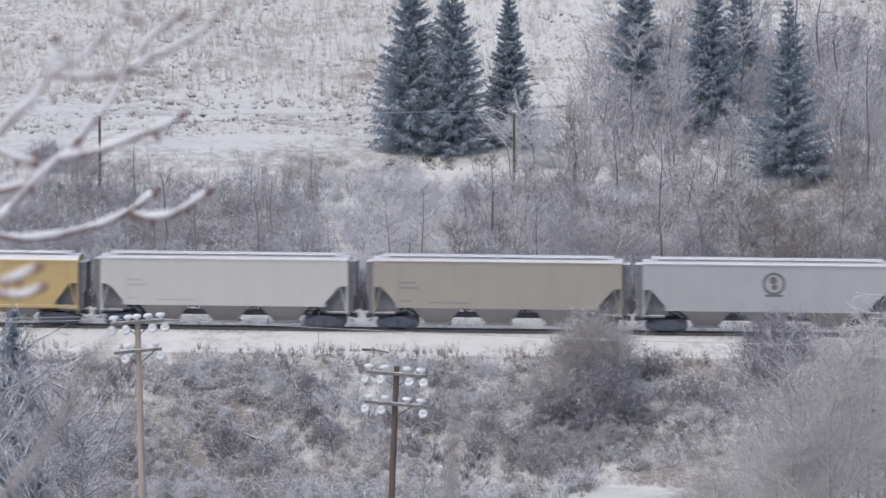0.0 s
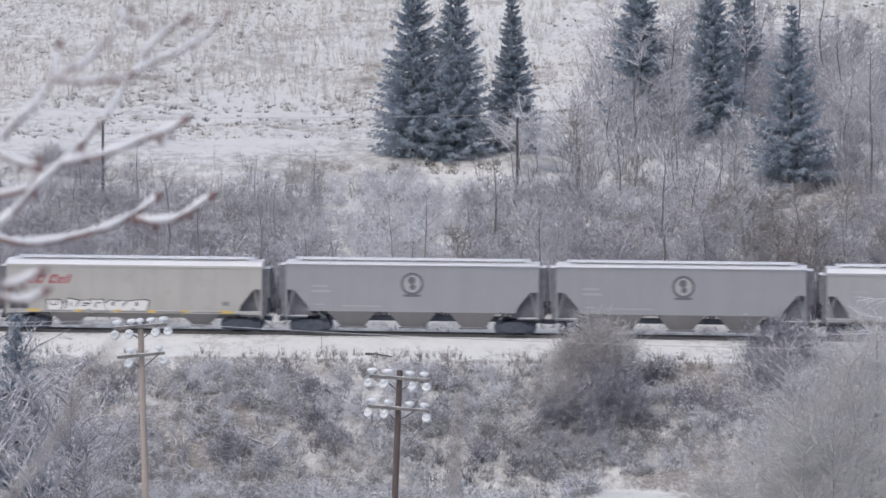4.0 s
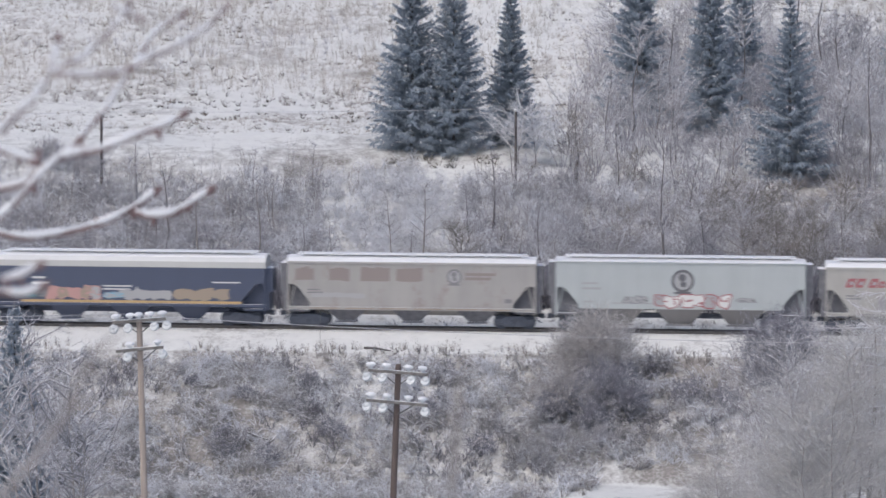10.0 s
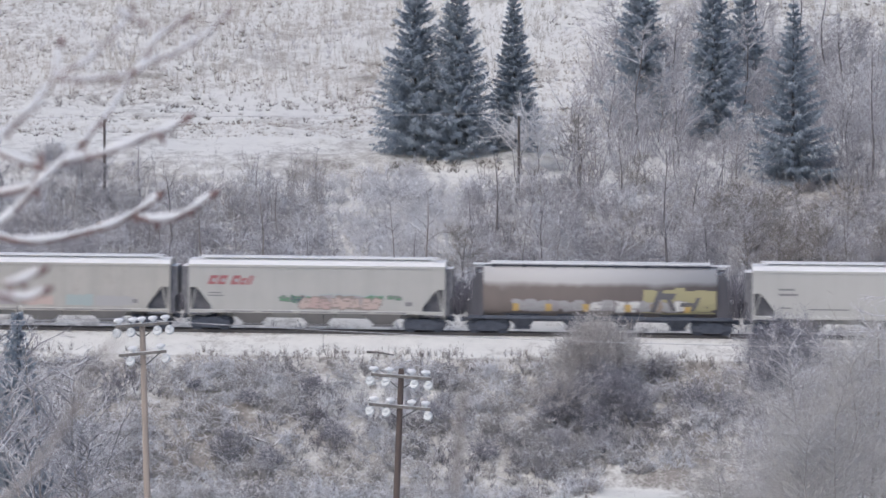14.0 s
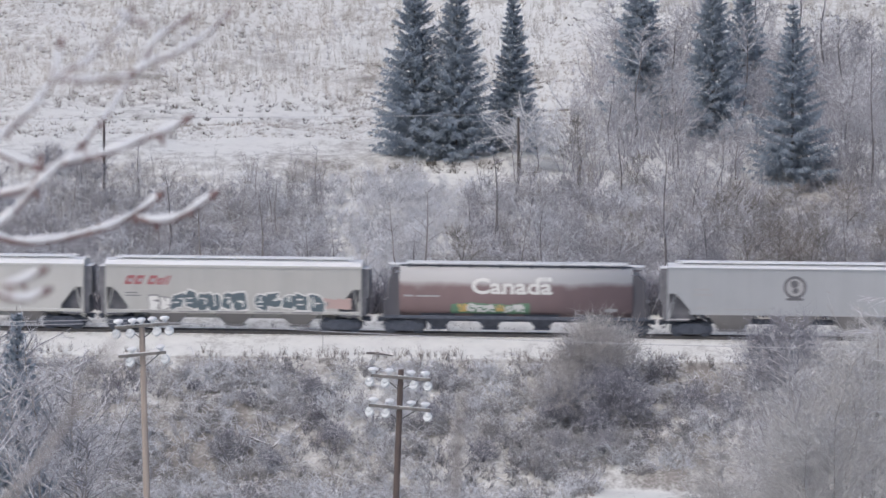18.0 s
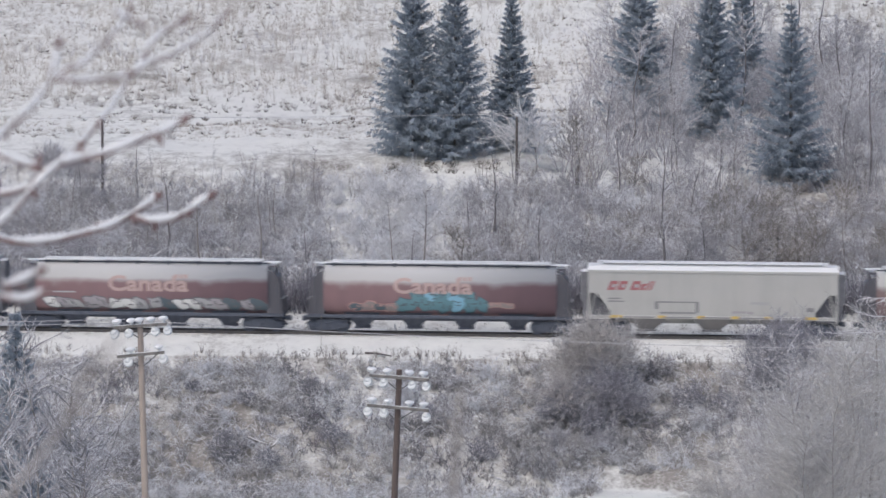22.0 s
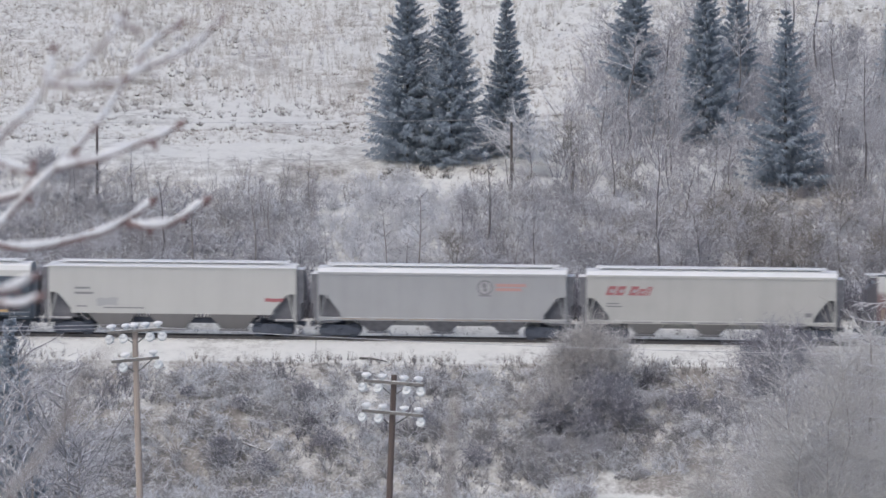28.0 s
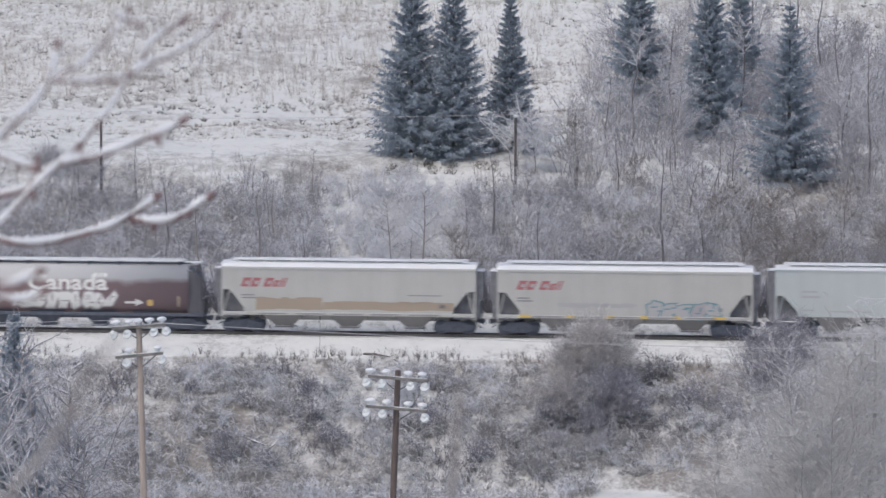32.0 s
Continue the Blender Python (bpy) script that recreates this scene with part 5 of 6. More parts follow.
def spruce(height, radius, seed, whorls=34, bare=0.05, white=0.026):
    """A spruce: trunk, drooping boughs of needled sprays, snow lying on the boughs."""
    rng = np.random.default_rng(seed)
    tree = new("spruce_tree")
    bm = bmesh.new()
    bmesh.ops.create_cone(bm, cap_ends=True, segments=8, radius1=height * 0.014, radius2=0.02, depth=height, matrix=pose(0, 0, height / 2))
    part("trunk", bm, M_BARK, tree)
    A, D, W = [], [], []
    for k in range(whorls):
        f = bare + (1 - bare) * k / whorls
        z = height * f * 0.985
        r = radius * (1 - f) ** 0.92 * (0.70 + 0.30 * min(1, (f + 0.02) / 0.12)) + 0.10
        n = int(11 - 5 * f)
        for j in range(n):
            a = 2 * math.pi * (j + rng.uniform(-0.35, 0.35)) / n + k * 1.3
            rr = r * rng.uniform(0.66, 1.12)
            drop = rng.uniform(0.02, 0.28) * (1 - f) + rng.uniform(-0.6, -0.1) * f
            A.append((0, 0, z + rng.uniform(-0.12, 0.12)))
            D.append((math.cos(a) * rr, math.sin(a) * rr, -drop * rr))
            W.append(rr)
    A, D, W = np.array(A), np.array(D), np.array(W)
    pieces = [spikes(A, A + D, 0.03, 0.008)]
    c = 27
    t = np.tile(np.linspace(0.10, 1.0, c), (len(A), 1)) + rng.uniform(-0.03, 0.03, (len(A), c))
    curve = np.zeros((len(A), c, 3))
    curve[..., 2] = (t ** 2) * 0.20 * W[:, None]
    st = (A[:, None] + D[:, None] * t[..., None] + curve).reshape(-1, 3)
    out = np.repeat(unit(D), c, 0)
    side = unit(np.cross(out, np.array([[0, 0, 1.0]]))) * np.where(np.arange(len(st)) % 2, 1, -1)[:, None]
    ln = np.repeat(W, c) * 0.20 * (1.12 - 0.72 * t.ravel()) + 0.12
    d = out * 0.75 + side * rng.uniform(0.3, 1.0, (len(st), 1)) + rng.normal(0, 0.18, (len(st), 3))
    d[:, 2] -= rng.uniform(-0.05, 0.5, len(st))
    d = unit(d) * ln[:, None]
    pieces.append(blades(st, st + d, 0.050, rng))
    for _ in range(6):
        e = st + d * rng.uniform(0.1, 0.8, (len(st), 1))
        pieces.append(blades(e, e + (d + rng.normal(0, 0.5, d.shape) * ln[:, None]) * rng.uniform(0.35, 0.7, (len(st), 1)), 0.030, rng))
    # hanging sprays below each shoot
    d2 = d * 0.5 + np.array([[0, 0, -1.0]]) * (ln * rng.uniform(0.25, 0.6, len(ln)))[:, None] + rng.normal(0, 0.05, (len(st), 3))
    pieces.append(blades(st + d * 0.35, st + d * 0.35 + d2, 0.06, rng))
    v, tr = weld(pieces)
    part("needles", fast_mesh("needles", v, tr), M_NEEDLE, tree, "blue-green needled boughs paled by haze in their colour")
    pick = rng.uniform(0, 1, len(st)) < white * np.clip(0.25 + t.ravel(), 0, 1.1)
    s0 = st[pick] + np.array([[0, 0, 0.05]])
    v, tr = spikes(s0, s0 + d[pick] * 0.9 + np.array([[0, 0, 0.03]]), 0.085)
    part("bough_snow", fast_mesh("bough_snow", v, tr), M_SNOW, tree, "snow lying on the boughs")["kind"] = "stuff"
    return tree


def stand_on_land(tree, x, y, turn=0.0, sink=0.15, lean=(0, 0)):
    tree.matrix_basis = pose(x, y, float(land(x, y)) - sink, lean[0], lean[1], turn)
    return tree


SPRUCES = [
    # x, y, height, radius, label
    (-2.35, 356.0, 14.8, 3.8, "tall dark spruce at the edge of the snowy field"),
    (0.85, 355.0, 15.4, 3.4, "tall dark spruce standing close beside another"),
    (5.2, 357.0, 12.9, 2.3, "slim dark spruce behind a rimed bush"),
    (15.6, 372.0, 14.8, 3.5, "dark spruce rising out of bare trees"),
    (21.0, 366.0, 14.6, 3.1, "dark spruce rising out of the rimed wood"),
    (25.85, 347.0, 13.9, 3.6, "open-boughed dark spruce with snow on its boughs"),
    (24.6, 385.0, 11.5, 3.0, "dark spruce farther up the hillside"),
    (37.0, 380.0, 9.5, 2.2, "dark spruce at the edge of the wood"),
    (-19.2, 208.0, 13.3, 2.5, "young dark spruce below the railway bank"),
]
for i, (x, y, h, r, label) in enumerate(SPRUCES):
    tagged(stand_on_land(spruce(h, r, 100 + i, 25 if i == 5 else 36 if h > 12 else 26, 0.02, 0.045 if i == 5 else 0.026), x, y), label, "spruce tree")


def bare_tree(height, seed, mat, spread=0.35, boughs=16, twigs=9, sub=5, low=0.3, r=0.012, thick=0.011, droop=0.0, bark=M_BARK, bend=0.018):
    """A leafless tree: tapered trunk with a bend, limbs, and a crown of fine twigs."""
    rng = np.random.default_rng(seed)
    tree = new("bare_tree")
    n = 7
    path = np.zeros((n, 3))
    path[:, 2] = np.linspace(0, height * 0.92, n)
    path[1:, :2] = np.cumsum(rng.normal(0, bend * height, (n - 1, 2)), 0)
    rad = height * thick * (1 - 0.85 * np.linspace(0, 1, n))
    v, t = weld([tube(path, rad, 7)])
    part("trunk", fast_mesh("trunk", v, t), bark, tree)
    f = rng.uniform(low, 0.98, boughs)
    A = np.stack([np.interp(f * (n - 1), np.arange(n), path[:, k]) for k in range(3)], 1)
    a = rng.uniform(0, 2 * np.pi, boughs)
    ln = height * (0.42 * (1.08 - f) + 0.06) * rng.uniform(0.6, 1.1, boughs) * (spread / 0.35)
    up = rng.uniform(0.35, 1.2, boughs)
    D = unit(np.stack([np.cos(a), np.sin(a), up], 1)) * ln[:, None]
    K = A + D * 0.5
    turn = rng.normal(0, 0.28, D.shape) * ln[:, None] * 0.5
    turn[:, 2] += ln * rng.uniform(-0.22, 0.16, boughs)
    E = K + D * 0.5 + turn
    pieces = [spikes(A, K, r * 2.8, r * 2.0), spikes(K, E, r * 2.0, r * 0.8)]
    lim, L = (np.concatenate([A + D * 0.15, K]), np.concatenate([D * 0.35, E - K])), np.concatenate([ln, ln]) * 0.85
    twigs = max(2, twigs * 6 // 10)
    for level, (count, rr) in enumerate(((twigs, r * 0.9), (sub, r * 0.75))):
        A, D = lim
        k = len(A)
        t = rng.uniform(0.2, 1.0, (k, count))
        st = (A[:, None] + D[:, None] * t[..., None]).reshape(-1, 3)
        dirs = np.repeat(unit(D), count, 0) * 0.8 + rng.normal(0, 0.5, (k * count, 3))
        dirs[:, 2] += 0.1 - droop
        L = np.repeat(L, count) * rng.uniform(0.25, 0.5, k * count)
        D2 = unit(dirs) * L[:, None]
        pieces.append(blades(st, st + D2, rr, rng) if level else spikes(st, st + D2, rr))
        lim = (st, D2)
    v, t = weld(pieces)
    part("crown", fast_mesh("crown", v, t), mat, tree, "bare rimed twigs")
    return tree


def tube(path, rad, sides=6):
    """A round tube along a path with a radius at every point: (verts, tris)."""
    path = np.asarray(path, float)
    n = len(path)
    rad = np.broadcast_to(np.asarray(rad, float), (n,))
    tan = unit(np.gradient(path, axis=0))
    h = np.array([0, 1.0, 0]) if abs(tan[:, 1]).max() < 0.8 else np.array([1.0, 0, 0])
    u = unit(np.cross(tan, h[None]))
    w = np.cross(tan, u)
    a = np.linspace(0, 2 * np.pi, sides, endpoint=False)
    v = (path[:, None] + (u[:, None] * np.cos(a)[None, :, None] + w[:, None] * np.sin(a)[None, :, None]) * rad[:, None, None]).reshape(-1, 3)
    t = []
    for i in range(n - 1):
        for j in range(sides):
            p, q = i * sides + j, i * sides + (j + 1) % sides
            t += [(p, q, q + sides), (p, q + sides, p + sides)]
    for c in range(1, sides - 1):
        t.append((0, c + 1, c))
        e = (n - 1) * sides
        t.append((e, e + c, e + c + 1))
    return v, np.array(t)


MODELS = [bare_tree(7.6, 201, M_TWIG, 0.30, thick=0.0135), bare_tree(12.0, 202, M_RIME, 0.24, 28, thick=0.0095, bark=M_BARK, bend=0.008), bare_tree(6.0, 203, M_TWIG, 0.45, 18, 10, 6),
          bare_tree(5.0, 204, M_TWIG_TAN, 0.40, 18, 9, 5), bare_tree(8.0, 205, M_TWIG, 0.24, 16, 8, 5, 0.30, bark=M_NEAR_BARK), bare_tree(4.5, 206, M_TWIG, 0.30, 12, 7, 4, 0.25, 0.010, 0.008),
          bare_tree(7.0, 207, M_RIME, 0.46, 24, 11, 8, 0.22, 0.013), bare_tree(10.0, 208, M_RIME, 0.34, 26, 11, 8, 0.25, 0.014),
          bare_tree(4.6, 209, M_MAUVE, 0.60, 30, 13, 8, 0.12, 0.010, 0.008, bark=M_NEAR_BARK), bare_tree(4.8, 210, M_TWIG_TAN, 0.55, 34, 14, 9, 0.15, 0.010, 0.008),
          bare_tree(6.5, 211, M_RIME, 0.55, 30, 12, 8, 0.18, 0.012, 0.008, bark=M_NEAR_BARK),
          bare_tree(5.6, 212, M_LADEN, 0.62, 30, 9, 5, 0.16, 0.019, 0.010, 0.35)]
NAMED = [
    # model, x, y, turn, label
    (1, 15.0, 319, 20, "tall dark-trunked bare tree rising just behind the track"),
    (0, 3.5, 333, 80, "bare tree with forked crown behind the track"),
    (2, 10.2, 352, 140, "bare tree with dark crooked boughs on the slope"),
    (4, -1.5, 321, 10, "slender dark bare tree behind the track"),
    (4, -12.5, 322, 60, "slender dark bare tree in the thicket"),
    (4, -17.0, 324, 200, "slender dark bare tree in the thicket"),
    (0, -19.5, 328, 120, "rimed bare tree in the thicket"),
    (3, 20.5, 319, 30, "tan bare tree still holding brownish twigs"),
    (3, 23.0, 318, 130, "tan bare tree still holding brownish twigs"),
    (3, 1.3, 317, 230, "low tan bare tree behind the track"),
    (9, 22.0, 329, 30, "rounded tan-brown bare tree behind the track"),
    (9, 23.4, 331, 160, "rounded tan-brown bare tree behind the track"),
    (9, 24.8, 333, 250, "rounded tan-brown bare tree behind the track"),
    (9, 1.2, 321, 70, "low tan bare tree behind the track"),
    (8, 16.8, 321, 20, "rounded mauve-grey bare tree on the slope"),
    (10, 12.2, 324, 60, "rounded rimed tree on the slope"),
    (2, 17.5, 350, 40, "wide rimed bare tree below the spruces"),
    (2, 13.5, 362, 300, "wide rimed bare tree beside a spruce"),
    (11, 5.7, 351.5, 0, "low tree with a broad crown white with snow"),
    (11, 6.9, 350.6, 140, "low tree with a broad crown white with snow"),
    (7, 18.3, 370, 10, "tall white rimed tree between two spruces"),
    (7, 14.6, 360, 70, "tall white rimed tree beside a spruce"),
    (6, 12.6, 356, 200, "white rimed tree with a broad twiggy crown"),
    (7, 23.6, 372, 150, "tall white rimed tree between two spruces"),
    (6, 30.5, 352, 250, "white rimed tree with a broad twiggy crown"),
    (7, 32.0, 372, 290, "tall white rimed tree in the wood"),
    (1, 31.6, 345, 90, "tall rimed bare tree in the wood"),
]
used = set()
for k, x, y, turn, label in NAMED:
    m = pose(x, y, float(land(x, y)) - 0.15, 0, 0, turn)
    if k not in used:
        used.add(k)
        ob = MODELS[k]
        ob.matrix_basis = m
    else:
        ob = copy_thing(MODELS[k], m)
    tagged(ob, label, "bare tree", "bare trees of the valley")
tr = random.Random(5)
spots = []
for i in range(46):
    spots.append((tr.uniform(-34, 6), tr.uniform(320, 344), (0, 4, 5, 8, 8, 10), 0.5, 0.78))
for i in range(16):
    spots.append((tr.uniform(-30, 5), tr.uniform(338, 346), (8, 5, 8, 4), 0.5, 0.7))
for i in range(72):
    spots.append((tr.uniform(6, 38), tr.uniform(318, 358), (2, 5, 8, 8, 10, 10, 6, 9), 0.6, 0.95))
for i in range(58):
    spots.append((tr.uniform(14.5, 42), tr.uniform(358, 425), (10, 8, 7, 8, 6, 8), 0.75, 1.1))
for i in range(34):
    spots.append((tr.uniform(22, 37), tr.uniform(316, 338), (9, 9, 4, 3, 8), 0.7, 1.05))
for x, y, ks, s0, s1 in spots:
    k = tr.choice(ks)
    if (abs(x + 3.2) < 5.0 and y > 328) or not view_gap(x, y, 0) or (0.0668 * y < x < 0.084 * y and 330 < y < 352):
        continue
    ob = copy_thing(MODELS[k], pose(x, y, float(land(x, y)) - 0.15, tr.uniform(-4, 4), tr.uniform(-4, 4), tr.uniform(0, 360)))
    s = tr.uniform(s0, s1)
    ob.scale = (s, s, s)
    tagged(ob, {9: "rounded tan-brown leafless tree on the slope", 4: "slender dark leafless tree on the slope", 8: "rounded mauve-grey leafless tree on the slope"}.get(k, "leafless tree white with rime on the slope"), "bare tree", "bare trees of the valley")
if 5 not in used:
    x, y = -8.0, 326.0
    tagged(stand_on_land(MODELS[5], x, y), "small leafless tree white with rime", "bare tree", "bare trees of the valley")


# bushes that stand out on the near side of the track
def bush(x, y, height, seed, mats, stems=26, spread=0.75, label=""):
    """A rounded bush: a dark heart of many short stems and a fine paler crown."""
    r = np.random.default_rng(seed)
    ob = new("bush")
    ob.matrix_basis = pose(x, y, float(land(x, y)))
    wide = height * 0.16
    for name, mat, n, hh, rr in (("heart", mats[0], stems, 0.66 if height < 8 else 0.50, 0.015), ("crown", mats[1], stems, 1.0, 0.010)):
        a, q = r.uniform(0, 2 * np.pi, n), np.sqrt(r.uniform(0, 1, n)) * wide
        c = np.stack([np.cos(a) * q, np.sin(a) * q, 0 * a], 1)
        lean = 1 - 0.5 * (q / wide) ** 2
        v, t = thicket(r, c, height * hh * lean * r.uniform(0.75, 1.0, n), 2, spread, 14, 12, rr, 0.05, reach=(0.22, 0.42))
        part(name, fast_mesh(name, v, t), mat, ob)
    return tagged(ob, label, "bush")


def dome_bush(x, y, wide, tall, seed, mat, stems, label, twigs=10, sub=7, r=0.0125, droop=0.25, open_to=1.3):
    """A rounded bush of fine arching stems, as one thing of stems and shoots."""
    rg = np.random.default_rng(seed)
    ob = new("bush")
    ob.matrix_basis = pose(x, y, float(land(x, y)))
    for name, part_of in (("heart", 0.45), ("crown", 0.55)):
        v, t = domes(rg, np.zeros((1, 3)), np.array([wide]), np.array([tall]), int(stems * part_of), twigs, sub, r, droop, open_to)
        part(name, fast_mesh(name, v, t), mat, ob)
    return tagged(ob, label, "bush")


for i, (x, y, wide, tall) in enumerate(((7.9, 286.4, 1.9, 3.3), (9.8, 286.6, 2.0, 3.9), (11.5, 286.0, 1.5, 2.9), (9.0, 285.2, 2.0, 2.5), (6.7, 285.6, 1.4, 2.3), (10.9, 288.4, 1.5, 2.6))):
    dome_bush(x, y, wide, tall, 320 + i, M_PLUM, 58, "dark plum rounded bush on the railway bank", open_to=1.0)
for i, (x, y, wide, tall) in enumerate(((20.3, 289.0, 1.7, 4.6), (22.2, 288.4, 1.9, 5.2), (19.7, 287.2, 1.4, 3.2), (23.4, 287.0, 1.6, 4.0))):
    dome_bush(x, y, wide, tall, 350 + i, M_PLUM, 70, "dark plum bush beside the track", open_to=1.0)
for i, (x, y, wide, tall) in enumerate(((-8.4, 289.2, 0.7, 1.9), (-6.8, 284.3, 1.1, 1.5), (-13.4, 284.0, 0.9, 1.3), (-10.7, 282.0, 0.9, 1.3), (-12.2, 288.2, 0.8, 1.1), (-0.9, 286.4, 0.9, 1.4), (-15.7, 290.2, 0.6, 0.8), (2.3, 283.0, 1.2, 1.5), (15.2, 287.0, 1.2, 2.2), (17.4, 286.0, 1.1, 1.8))):
    dome_bush(x, y, wide, tall, 360 + i, M_PLUM, 40, "small bluish-grey bush on the railway bank", twigs=8, sub=6, r=0.012)
dome_bush(9.5, 289.6, 3.0, 4.7, 340, M_LACE, 150, "large pale rimed bush rising beside the track", r=0.012, droop=0.05, open_to=1.05)
for i, (x, y, wide, tall) in enumerate(((5.6, 282.8, 1.2, 1.5), (6.9, 283.2, 1.3, 1.8), (8.2, 282.9, 1.2, 1.5), (9.6, 283.6, 1.3, 1.7), (11.2, 283.9, 1.1, 1.3))):
    dome_bush(x, y, wide, tall, 380 + i, M_FROSTED if i % 2 else M_BANK_FROST, 44, "rimed bluish bush at the foot of the bank", twigs=8, sub=6)
dome_bush(7.4, 286.2, 2.2, 3.6, 342, M_LACE, 60, "pale rimed bush on the railway bank", r=0.012, droop=0.1, open_to=1.1)
dome_bush(7.9, 289.0, 1.7, 3.6, 341, M_LACE, 50, "pale rimed bush beside the track", r=0.012, droop=0.1, open_to=0.9)
bush(20.6, 288.6, 6.4, 304, (M_PLUM, M_PLUM), 56, 0.55, "dark plum bush beside the track")
bush(22.2, 287.4, 7.0, 305, (M_PLUM, M_PLUM), 40, 0.5, "dark rimed bush beside the track")
bush(12.9, 290.2, 3.0, 306, (M_TWIG_DARK, M_TWIG_DARK), 4, 0.2, "few thin dark saplings beside the track")
bush(-8.0, 286.2, 2.4, 307, (M_TWIG_DARK, M_TWIG_DARK), 9, 0.35, "dark upright bush on the bank")

bush(6.1, 281.6, 3.0, 311, (M_MAUVE, M_BANK_FROST), 26, 0.9, "low bluish-grey bush at the foot of the bank")
bush(4.6, 282.4, 2.0, 312, (M_MAUVE, M_BANK_FROST), 22, 0.9, "low bluish-grey bush at the foot of the bank")
bush(-13.2, 283.0, 3.2, 313, (M_PLUM, M_TWIG_BANK), 18, 1.0, "small dark plum bush on the bank")
dome_bush(-29.6, 350.5, 2.3, 2.3, 308, M_MAUVE, 46, "purple-grey bush at the edge of the field", r=0.014, open_to=1.1)
dome_bush(-27.4, 350.0, 1.6, 1.9, 309, M_MAUVE, 34, "purple-grey bush at the edge of the field", r=0.014, open_to=1.1)

# nearer trees that rise into view from the valley floor
NEAR = [
    # x, y, height, tan or grey twigs
    (15.1, 200, 9.4, 1),
    (15.8, 195, 12.1, 0),
    (18.3, 205, 13.1, 1),
    (18.6, 204, 12.2, 1),
    (17.9, 230, 11.6, 0),
    (20.2, 235, 13.7, 1),
    (22.6, 240, 14.4, 1),
    (14.8, 215, 8.3, 0),
    (12.4, 205, 7.4, 1),
    (10.5, 200, 5.3, 1),
    (20.3, 215, 14.8, 0),
    (16.1, 190, 10.6, 1),
    (14.0, 190, 8.4, 1),
    (-21.7, 235, 13.6, 0),
    (-18.7, 215, 12.5, 1),
    (-18.6, 225, 11.7, 1),
    (-19.1, 205, 11.1, 0),
    (-16.2, 210, 8.6, 1),
    (-16.8, 190, 7.8, 1),
    (-20.9, 215, 13.5, 0),
    (-18.1, 205, 13.0, 1),
    (-16.7, 203, 11.6, 1),
    (-19.6, 198, 12.4, 1),
    (-15.4, 200, 8.4, 1),
]
for i, (x, y, h, tan) in enumerate(NEAR):
    if i >= 13 or i == 10:
        tree = bare_tree(h, 401 + i, M_LACE if i < 13 else (M_TWIG_BANK if i % 2 else M_TWIG), 0.40 if i > 19 else 0.50, 26, 9, 5, 0.34, 0.0150, 0.0065, 0.05, bark=M_NEAR_BARK)
    else:
        tree = bare_tree(h, 401 + i, M_HAZE if tan else M_TWIG, 0.44, 46, 13, 10, 0.40, 0.0085, 0.0055, bark=M_NEAR_BARK)
    tagged(stand_on_land(tree, x, y), "near bare tree with fine tan-grey twigs" if tan else "near bare tree with rimed spreading boughs", "bare tree", "bare trees of the valley")


nt = random.Random(17)
for i in range(18):
    a, y = nt.uniform(0.066, 0.100), nt.uniform(185, 245)
    x = a * y
    fall = float(np.interp(a, (0.066, 0.075, 0.081, 0.095), (0.1035, 0.0905, 0.0842, 0.0805)))
    h = 26 - fall * y - float(land(x, y)) - nt.uniform(0.0, 3.5)
    tree = bare_tree(h, 450 + i, M_HAZE, 0.42, 34, 12, 8, 0.38, 0.0098, 0.0045, bark=M_NEAR_BARK)
    tagged(stand_on_land(tree, x, y), "near bare tree with a dense haze of tan twigs", "bare tree", "bare trees of the valley")


def reaching_tree(x, y, height, way, zs, reach, seed, mat=M_LADEN):
    """A leafless tree with long rimed limbs that sweep out to one side and curl up at their ends."""
    r = np.random.default_rng(seed)
    tree = new("bare_tree")
    g = float(land(x, y))
    tree.matrix_basis = pose(x, y, g)
    k = np.linspace(0, 1, 8)
    path = np.stack([0.25 * np.sin(k * 4 + seed), 0.2 * np.sin(k * 3), k * height], 1)
    v, t = tube(path, 0.16 * (1 - 0.8 * k), 8)
    part("trunk", fast_mesh("trunk", v, t), M_NEAR_BARK, tree)
    for z in zs:
        n = 9
        s = np.linspace(0, 1, n)
        ln = reach * r.uniform(0.65, 1.0)
        bend = r.uniform(0.25, 0.5)
        limb = np.stack([way * ln * s, ln * r.uniform(-0.4, 0.4) * s, z - g + ln * (0.18 * s - bend * s ** 1.5 + 0.62 * bend * s ** 3)], 1)
        limb[1:] += np.cumsum(r.normal(0, 0.025, (n - 1, 3)), 0)
        pieces = [tube(limb, 0.036 * (1 - 0.72 * s), 6)]
        A, D = limb[1:-1], np.diff(limb, axis=0)[1:]
        for count, span, thin in ((3, 0.30, 0.015), (3, 0.45, 0.010)):
            m = len(A)
            q = r.uniform(0.1, 1.0, (m, count))
            st = (A[:, None] + D[:, None] * q[..., None]).reshape(-1, 3)
            dirs = np.repeat(unit(D), count, 0) + r.normal(0, 0.5, (m * count, 3))
            length = ln * span * r.uniform(0.3, 0.9, (m * count, 1)) if count == 3 and span < 0.4 else np.linalg.norm(np.repeat(D, count, 0), axis=1, keepdims=True) * r.uniform(0.3, 0.7, (m * count, 1))
            D2 = unit(dirs) * length
            pieces.append(spikes(st, st + D2, thin, thin * 0.4))
            A, D = st, D2
        v, t = weld(pieces)
        part("limb", fast_mesh("limb", v, t), mat, tree, "long white rimed limb")
    return tagged(tree, "bare tree with long white rimed limbs sweeping outward", "bare tree", "bare trees of the valley")


